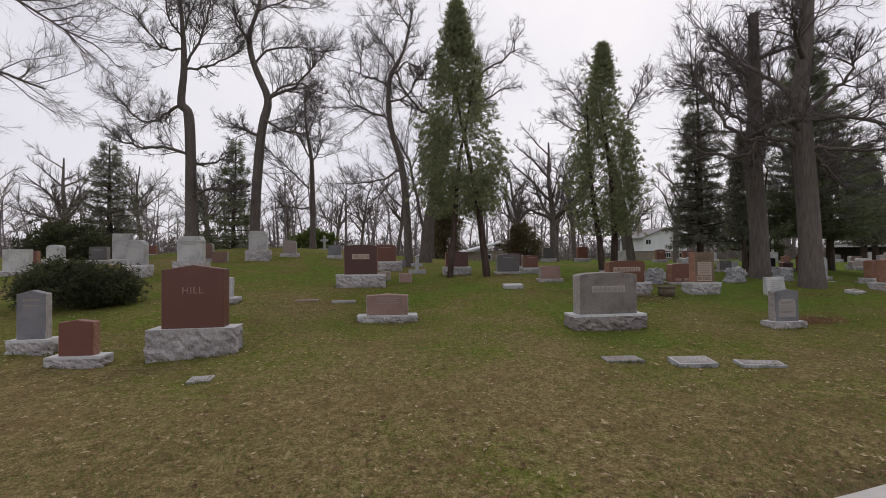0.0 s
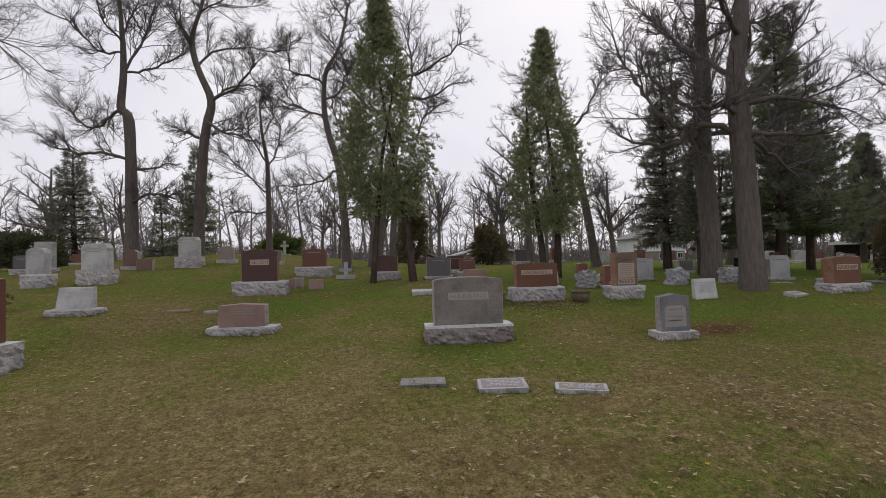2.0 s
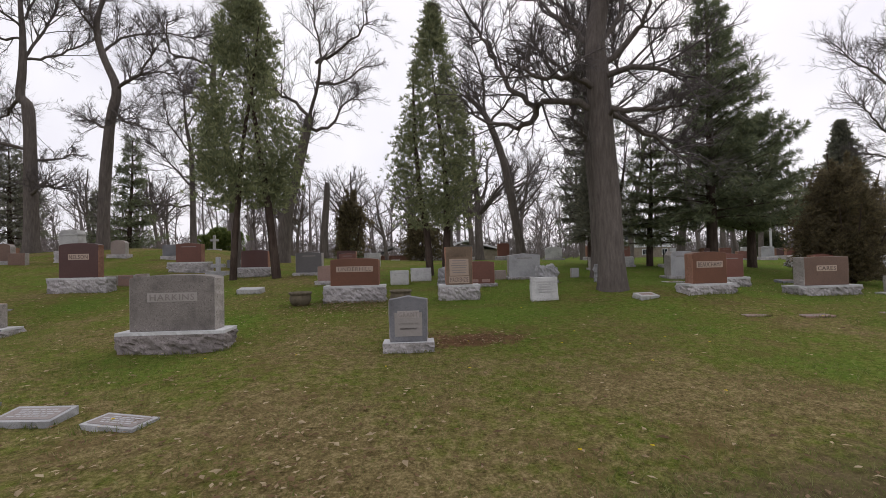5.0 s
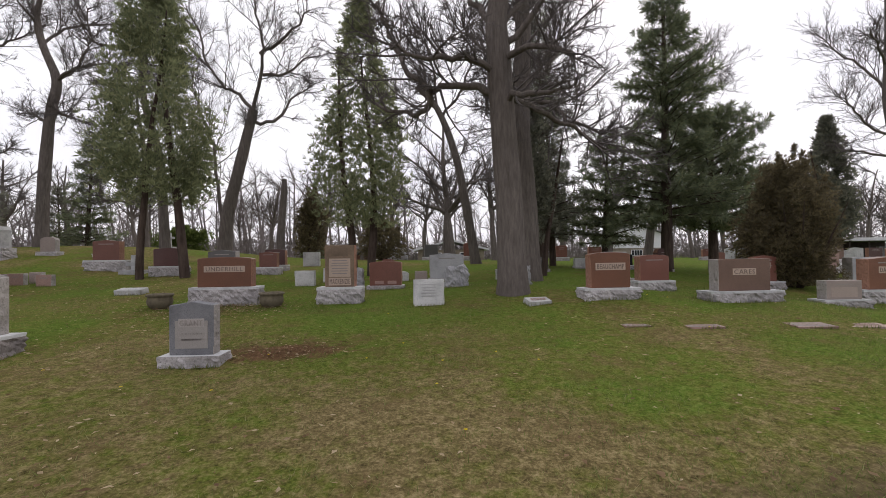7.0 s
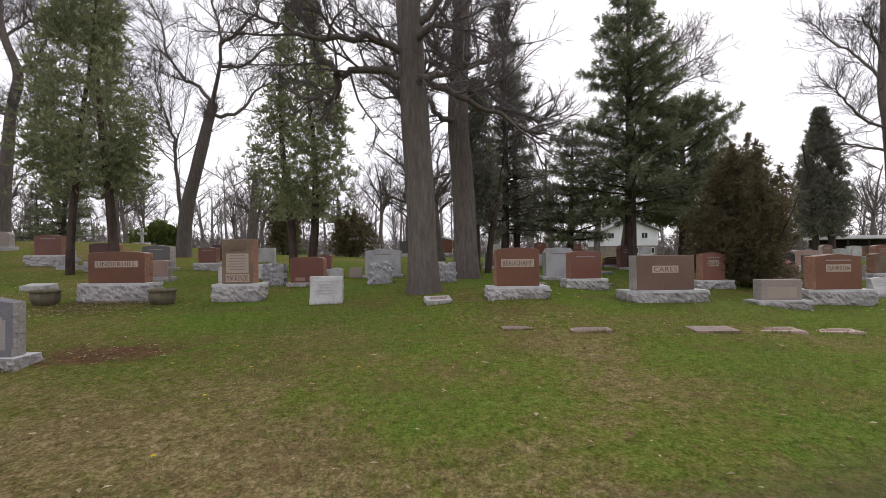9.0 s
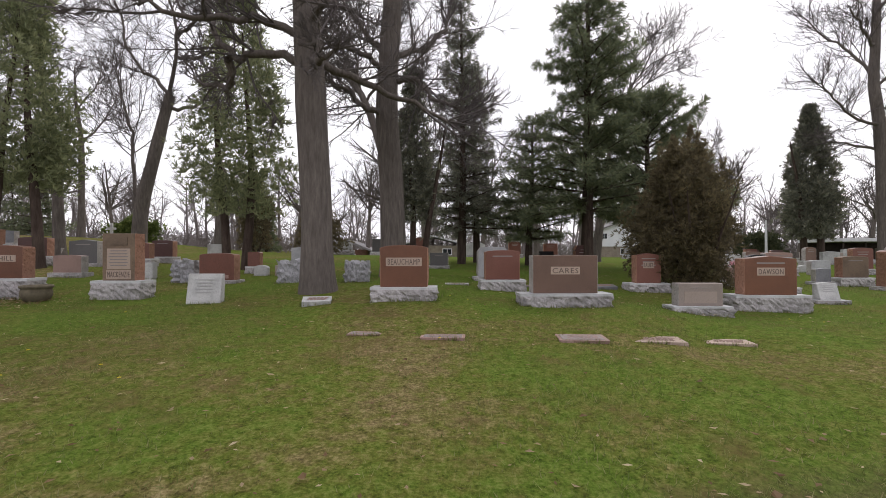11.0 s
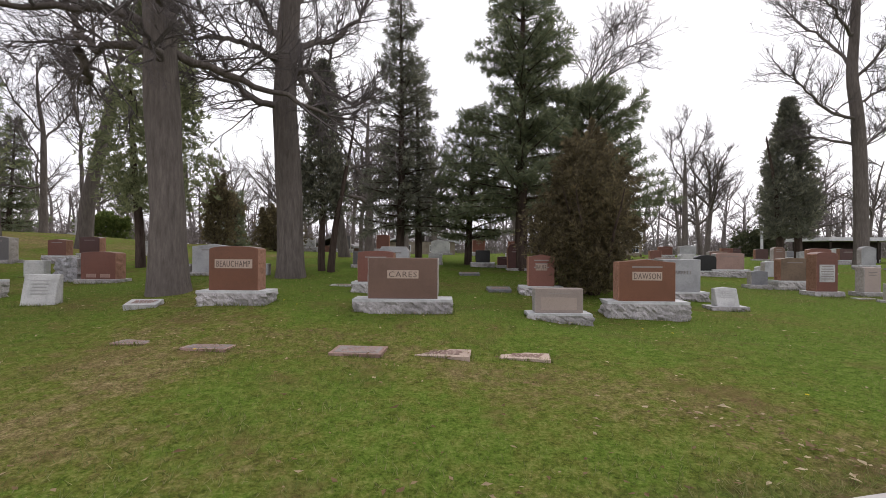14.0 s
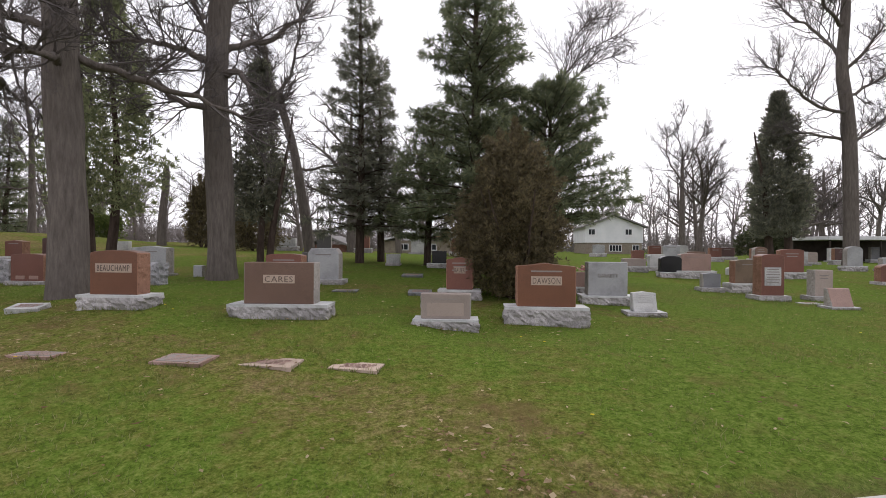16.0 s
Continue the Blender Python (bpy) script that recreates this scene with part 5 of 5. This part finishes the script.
oak("bare tree with a rounded crown near the far houses", 19, 0.26, [(33.71, 38.90, 1.03), (33.71, 38.90, 4.53), (33.71, 38.90, 7.17), (33.71, 38.90, 9.04)],
    [[(33.79, 38.90, 5.72), (35.58, 39.33, 6.23), (37.20, 39.76, 7.59)], [(33.71, 38.90, 6.57), (32.35, 38.14, 8.19), (32.00, 37.46, 9.80)], [(33.71, 38.90, 7.17), (34.98, 39.93, 9.12), (36.35, 40.95, 10.91)], [(33.71, 38.90, 8.70), (33.20, 38.48, 10.32), (33.45, 38.05, 11.59)]], 150)
oak("large oak whose limbs reach over the rise", 20, 0.38, [(-20.95, 18.52, 1.19), (-20.76, 18.52, 4.41), (-20.48, 18.62, 8.20), (-20.00, 18.71, 12.94)],
    [[(-20.67, 18.52, 6.31), (-18.58, 18.52, 8.58), (-16.02, 18.52, 8.96), (-13.18, 18.52, 8.11)], [(-20.29, 18.52, 9.63), (-18.58, 18.52, 12.18), (-16.88, 18.52, 12.47), (-14.51, 18.52, 11.62), (-12.04, 18.52, 10.10)], [(-20.67, 18.52, 5.36), (-18.11, 18.05, 6.88), (-15.64, 17.95, 7.16)], [(-20.19, 18.52, 11.05), (-18.11, 19.00, 13.89), (-15.74, 19.00, 14.36)]], 160, 0.6)
oak("bare crooked tree behind the fir", 22, 0.21, [(20.05, 23.18, 1.07), (20.47, 23.18, 4.04), (20.80, 23.18, 6.27), (21.21, 23.18, 8.09)],
    [[(20.80, 23.18, 6.52), (21.46, 23.18, 8.17), (22.20, 23.18, 9.49), (23.77, 23.18, 10.49)], [(21.21, 23.18, 8.09), (22.04, 23.51, 10.40), (22.86, 23.84, 11.48)], [(21.46, 23.18, 8.17), (22.45, 22.85, 8.92), (23.44, 22.52, 9.25)]], 130)

arborvitae("tall conical arborvitae, green tinged brown, on bare leaning stems", 31, 1.91, 15.35, 9.5, 1.42, 2.3, [(0.95, -0.13, 0.14), (-0.35, 0.03, 0.11)], ARBOR, 7600, 0.17, 1.25)
arborvitae("tall narrow arborvitae with thin lower foliage", 32, 7.59, 16.01, 8.7, 1.36, 1.6, [(-0.2, -0.05, 0.13), (0.3, 0.05, 0.14)], ARBOR, 5200, 0.17, 1.25)
arborvitae("dark narrow arborvitae behind the oaks", 33, 12.58, 15.06, 5.2, 0.58, 1.4, [(0.0, 0.0, 0.1), (0.25, 0.04, 0.1)], SPRUCE, 2300, 0.17)
arborvitae("broad dark cedar with twin stems", 34, 32.73, 26.96, 8.3, 1.3, 1.4, [(-0.3, -0.03, 0.2), (0.5, 0.05, 0.2)], SPRUCE, 5000, 0.26, 1.3)
conifer("tall dark fir with heavy irregular boughs", 41, 17.92, 17.61, 10.6, 2.6, 1.9, PINE, 0.26, 29, 9, 0.2, 0.21, 0.72, 66)
conifer("broad dark fir with low spreading boughs", 42, 20.30, 18.70, 6.0, 2.3, 1.5, PINE, 0.16, 17, 9, 0.18, 0.21, 0.45, 62, 0.15)
conifer("slim grey-green spruce behind the graves", 43, 14.00, 19.28, 9.8, 1.75, 1.3, SPRUCE, 0.32, 28, 8, 0.15, 0.2, 0.72, 32)
conifer("dark spruce behind the two oaks", 44, 14.60, 20.00, 7.4, 1.2, 1.2, SPRUCE, 0.3, 20, 7, 0.13, 0.24, 0.75, 10)
conifer("pointed dark spruce on the rise", 45, -9.82, 28.88, 7.2, 1.65, 0.5, PINE, 0.3, 24, 8, 0.14, 0.28, 0.8, 14)
conifer("ragged old spruce far on the rise", 46, -17.31, 29.94, 7.2, 2.3, 1.2, SPRUCE, 0.32, 24, 8, 0.18, 0.3, 0.7, 12)
conifer("small spruce far on the rise", 47, -12.28, 30.00, 4.4, 1.2, 0.3, SPRUCE, 0.25, 14, 7, 0.09, 0.25)
conifer("small dark spruce behind the headstones", 48, 2.72, 30.28, 3.5, 1.0, 0.2, PINE, 0.2, 13, 8, 0.08, 0.25)
conifer("low fir boughs at the edge of the stand", 49, 16.35, 19.15, 5.2, 2.0, 1.0, PINE, 0.25, 14, 8, 0.13, 0.2, 0.5, 38)
bush("dense brownish juniper with an uneven top", 51, 18.68, 13.24, 3.0, 0.86, 0.8, JUNIPER, 11000, 0.095, "juniper_shrub", 1.5, 9, 20, 0.8)
bush("spreading dark yew shrub among the graves", 52, -7.42, 11.15, 0.82, 1.05, 0.75, YEW, 7000, 0.095, "yew_shrub", 0.3, 9, 22)
bush("rounded bright green shrub far back", 53, -5.32, 30.42, 1.5, 1.5, 1.0, SHRUB, 1500, 0.2, "green_shrub", 0.5, 9, 24)
bush("brownish juniper far behind the oaks", 54, 3.25, 27.56, 3.4, 0.8, 0.7, JUNIPER, 1500, 0.2, "juniper_shrub", 1.6, 9, 10)
bush("low brown shrub far behind the oaks", 55, 7.38, 25.24, 2.0, 1.0, 0.8, JUNIPER, 2000, 0.16, "juniper_shrub", 1.0, 9, 16)
bush("clipped round hedge shrub by the far lawn", 56, 46.5, 50.0, 2.4, 2.4, 1.6, YEW, 1800, 0.34, "hedge_shrub", 0.8)
bush("low hedge shrub on the grassy rise", 57, -17.66, 26.90, 1.7, 2.2, 1.4, YEW, 1600, 0.3, "hedge_shrub", 0.8)

# a broken trunk standing behind the back row
snag = thing("dead_trunk", 2.05, 25.95, "broken dead trunk standing bare", "tree")
V, F = [], []
pts = wander(random.Random(3), Vector((0, 0, -0.1)), Vector((-0.03, 0, 1)), 4.2, 7, 0.03, 0.05)
tube(V, F, pts, [0.24, 0.21, 0.2, 0.19, 0.18, 0.17, 0.17, 0.12], 10)
piece("trunk", mesh("trunk", V, F, OAK_BARK, True), snag)

# bare trees of the middle distance: a few shapes, each standing in several places
kinds = [wild_tree("bare tree in the middle distance", 60 + i, x, y, h, r, s) for i, (x, y, h, r, s) in enumerate(
    ((-36.0, 39.0, 10.0, 0.28, 0.55), (-16.5, 44.0, 11.0, 0.2, 0.4), (9.5, 34.0, 9.0, 0.16, 0.45), (35.0, 39.0, 10.5, 0.2, 0.5), (-28.0, 30.0, 9.5, 0.26, 0.6)))]
stand = random.Random(77)
for x, y in ((-45, 44), (-31, 47), (-23, 45), (-5.5, 47), (0.5, 42), (-2.6, 38), (4.6, 38), (6.3, 45), (12.0, 40), (14.5, 34), (17.0, 44), (11.0, 29.5), (20.5, 37), (22.5, 33),
             (31.5, 32), (39.0, 50), (47.5, 46), (48.5, 40), (52.0, 50), (56.0, 44), (61.0, 49), (66.0, 40), (58.0, 33), (49.0, 29), (-20, 52), (-12, 56), (-51, 35)):
    ob = copy_thing(stand.choice(kinds), pose(x, y, ground_z(x, y), 0, 0, stand.uniform(0, 360)))
    s = stand.uniform(0.8, 1.2)
    ob.scale = (s, s, s * stand.uniform(0.9, 1.15))

# the woods beyond: trunks, limbs and thicket, too many to count
woods = random.Random(91)


def open_view(x, y):
    """The clearings in front of the houses."""
    return (y < 62 and 13 + 0.30 * y < x < 20 + 0.32 * y) or (y < 53 and 7.5 < x < 17.5)


V, F = [], []
for _ in range(340):
    x = woods.uniform(-95, 130)
    y = 54 + 32 * woods.random() + (0.25 * abs(x - 20) * -0.2)
    if open_view(x, y):
        continue
    z, h = ground_z(x, y) - 0.2, woods.uniform(7, 13.5)
    tp = wander(woods, Vector((x, y, z)), Vector((woods.gauss(0, 0.06), 0, 1)), h * 0.8, 6, 0.06, 0.05)
    r = woods.uniform(0.09, 0.24)
    tube(V, F, tp, [r * (1 - 0.13 * i) for i in range(7)], 5)
    for _ in range(8):
        f = woods.uniform(0.3, 1.0) * 6
        i = min(int(f), 5)
        p = tp[i].lerp(tp[i + 1], f - i)
        a = woods.uniform(0, 2 * math.pi)
        lp = wander(woods, p, Vector((math.cos(a), math.sin(a), woods.uniform(0.5, 1.2))), h * woods.uniform(0.18, 0.36), 4, 0.17, 0.06)
        tube(V, F, lp, [0.07, 0.055, 0.045, 0.03, 0.015], 3)
        branchlets(woods, V, F, lp, 0.028, h * 0.17, 0, 15)
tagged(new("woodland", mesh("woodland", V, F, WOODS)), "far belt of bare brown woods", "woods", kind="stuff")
V, F = [], []
for _ in range(5000):
    x = woods.uniform(-90, 120)
    y = 50 + 40 * woods.random()
    if open_view(x, y):
        continue
    h = woods.uniform(1.2, 5.0) * (0.6 + 0.7 * abs(noise.noise(Vector((x * 0.12, y * 0.1, 2)))))
    p = Vector((x, y, ground_z(x, y) - 0.1))
    pts = wander(woods, p, Vector((woods.gauss(0, 0.3), woods.gauss(0, 0.3), 1)), h, 2, 0.2, 0.0)
    tube(V, F, pts, [0.035, 0.025, 0.008], 3)
    for _ in range(1):
        q = wander(woods, pts[1], Vector((woods.gauss(0, 0.8), woods.gauss(0, 0.8), 0.8)), h * 0.5, 2, 0.2, 0.0)
        tube(V, F, q, [0.02, 0.014, 0.006], 3)
for _ in range(9500):
    x, y = woods.uniform(-95, 125), 50 + 38 * woods.random()
    if open_view(x, y):
        continue
    p = Vector((x, y, ground_z(x, y) + 3.4 * woods.random() ** 1.4 * (0.5 + abs(noise.noise(Vector((x * 0.1, y * 0.1, 5)))))))
    spray(V, F, p, Vector((woods.gauss(0, 0.4), woods.gauss(0, 0.4), 1)), woods.uniform(0.6, 1.3), woods, 5, 0.4, 0.045)
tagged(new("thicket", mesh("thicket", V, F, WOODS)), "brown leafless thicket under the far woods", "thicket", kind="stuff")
V, F = [], []
for _ in range(70):
    a = woods.uniform(math.pi * 0.98, math.pi * 2.02)
    d = woods.uniform(55, 95)
    p = Vector((10 + d * math.cos(a), d * math.sin(a), 0))
    p.z = ground_z(p.x, p.y) - 0.2
    tp = wander(woods, p, Vector((0, 0, 1)), 9, 5, 0.06, 0.05)
    tube(V, F, tp, [0.25, 0.22, 0.18, 0.14, 0.1, 0.05], 5)
    branchlets(woods, V, F, tp[2:], 0.08, 4.0, 0, 12)
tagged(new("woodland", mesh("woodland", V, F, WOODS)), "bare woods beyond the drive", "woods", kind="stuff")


# ---- houses beyond the lawn ----
def window(parent, x, y, z, w, h, panes=2):
    frame_ob = part("window", box(w, 0.08, h, x, y, z, 0.01), SIDING, parent, "white window frame")
    for i in range(panes):
        pw = (w - 0.1) / panes
        part("pane", box(pw - 0.06, 0.04, h - 0.16, x - w / 2 + 0.05 + pw * (i + 0.5), y - 0.035, z + 0.08), PANE, frame_ob, "dark glass")


def gable_roof(w, d, rise, z, over=0.5, thick=0.18):
    """A pitched roof whose ridge runs along y."""
    bm = bmesh.new()
    a, b = w / 2 + over, d / 2 + over
    drop = rise * over / (w / 2)
    prof = [(-a, z - drop), (0, z + rise), (a, z - drop), (a, z - drop + thick), (0, z + rise + thick), (-a, z - drop + thick)]
    f = [bm.verts.new((x, -b, zz)) for x, zz in prof]
    k = [bm.verts.new((x, b, zz)) for x, zz in prof]
    bm.faces.new((f[0], f[1], f[4], f[5]))
    bm.faces.new((f[1], f[2], f[3], f[4]))
    bm.faces.new((k[5], k[4], k[1], k[0]))
    bm.faces.new((k[4], k[3], k[2], k[1]))
    for i in range(6):
        j = (i + 1) % 6
        bm.faces.new((f[j], f[i], k[i], k[j]))
    bmesh.ops.recalc_face_normals(bm, faces=bm.faces[:])
    return bm


def prism(w, d, rise, z):
    bm = bmesh.new()
    v = [bm.verts.new(p) for p in ((-w / 2, -d / 2, z), (w / 2, -d / 2, z), (0, -d / 2, z + rise), (-w / 2, d / 2, z), (w / 2, d / 2, z), (0, d / 2, z + rise))]
    for f in ((0, 1, 2), (5, 4, 3), (0, 2, 5, 3), (1, 4, 5, 2), (0, 3, 4, 1)):
        bm.faces.new([v[i] for i in f])
    return bm


house = thing("house", 31.40, 50.00, "white sided two-storey house on a tan masonry ground floor", "house", sink=0.3)
house.scale = (0.7, 0.7, 0.72)
part("lower_wall", box(7.4, 7.0, 1.9), MASONRY, house, "tan masonry ground floor")
part("upper_wall", box(7.7, 7.2, 2.1, 0, 0, 1.9), SIDING, house, "white siding")
part("gable_wall", prism(7.7, 7.2, 1.45, 4.0), SIDING, house, "white gable")
part("roof", gable_roof(7.7, 7.2, 1.45, 4.05), SHINGLE, house, "grey shingle roof")
part("porch_roof", box(1.6, 3.0, 0.15, 4.4, -1.5, 2.0, 0.02), SHINGLE, house, "low side roof")
for wx in (-3.0, 1.9):
    window(house, wx, -3.62, 2.9, 0.95, 0.85)
window(house, 0.2, -3.52, 0.75, 1.7, 0.9, 4)
window(house, 2.9, -3.52, 0.75, 0.9, 0.9, 2)
part("chimney", box(0.6, 0.6, 1.3, -1.6, 1.0, 4.8, 0.02), MASONRY, house)

low_house = thing("house", 12.39, 52.00, "low ranch house with a pale roof behind the graves", "house", sink=0.2)
part("wall", box(7.0, 5.0, 1.5), MASONRY, low_house)
part("roof", gable_roof(7.0, 5.0, 0.9, 1.5), plain("pale metal roof", (0.5, 0.5, 0.53), (0.62, 0.62, 0.65), 1.0, 0.6), low_house, "pale roof")
window(low_house, -1.5, -2.52, 0.5, 1.0, 0.7)
window(low_house, 1.4, -2.52, 0.5, 1.0, 0.7)
brick_house = thing("house", 4.7, 46.0, "small brown brick house behind the trees", "house", sink=1.2)
part("wall", box(3.4, 4.0, 1.9), plain("brown brick", (0.12, 0.06, 0.045), (0.2, 0.11, 0.085), 4.0, 0.9), brick_house)
part("roof", gable_roof(3.4, 4.0, 0.7, 1.9), SHINGLE, brick_house)
window(brick_house, 0.3, -2.02, 0.8, 0.8, 0.7)

shelter = thing("shelter", 42.20, 33.90, "long dark open shelter with a pale flat roof edge", "shelter", sink=0.2)
shelter.scale = (0.45, 0.6, 0.8)
part("roof", box(14.0, 6.0, 0.28, 0, 0, 1.95, 0.02), STEEL, shelter, "pale flat roof")
part("back_wall", box(13.0, 0.2, 1.95, 0, 2.4), STAIN, shelter, "dark back wall")
for sx in (-6.4, -3.2, 0.0, 3.2, 6.4):
    part("post", box(0.14, 0.14, 1.95, sx, -2.6), STAIN, shelter)

pole = thing("utility_pole", 45.74, 48.00, "pale upright post by the far drive", "pole")
bm = bmesh.new()
bmesh.ops.create_cone(bm, cap_ends=True, radius1=0.13, radius2=0.1, depth=3.9, segments=10)
part("shaft", bm, STEEL, pole).location.z = 1.9
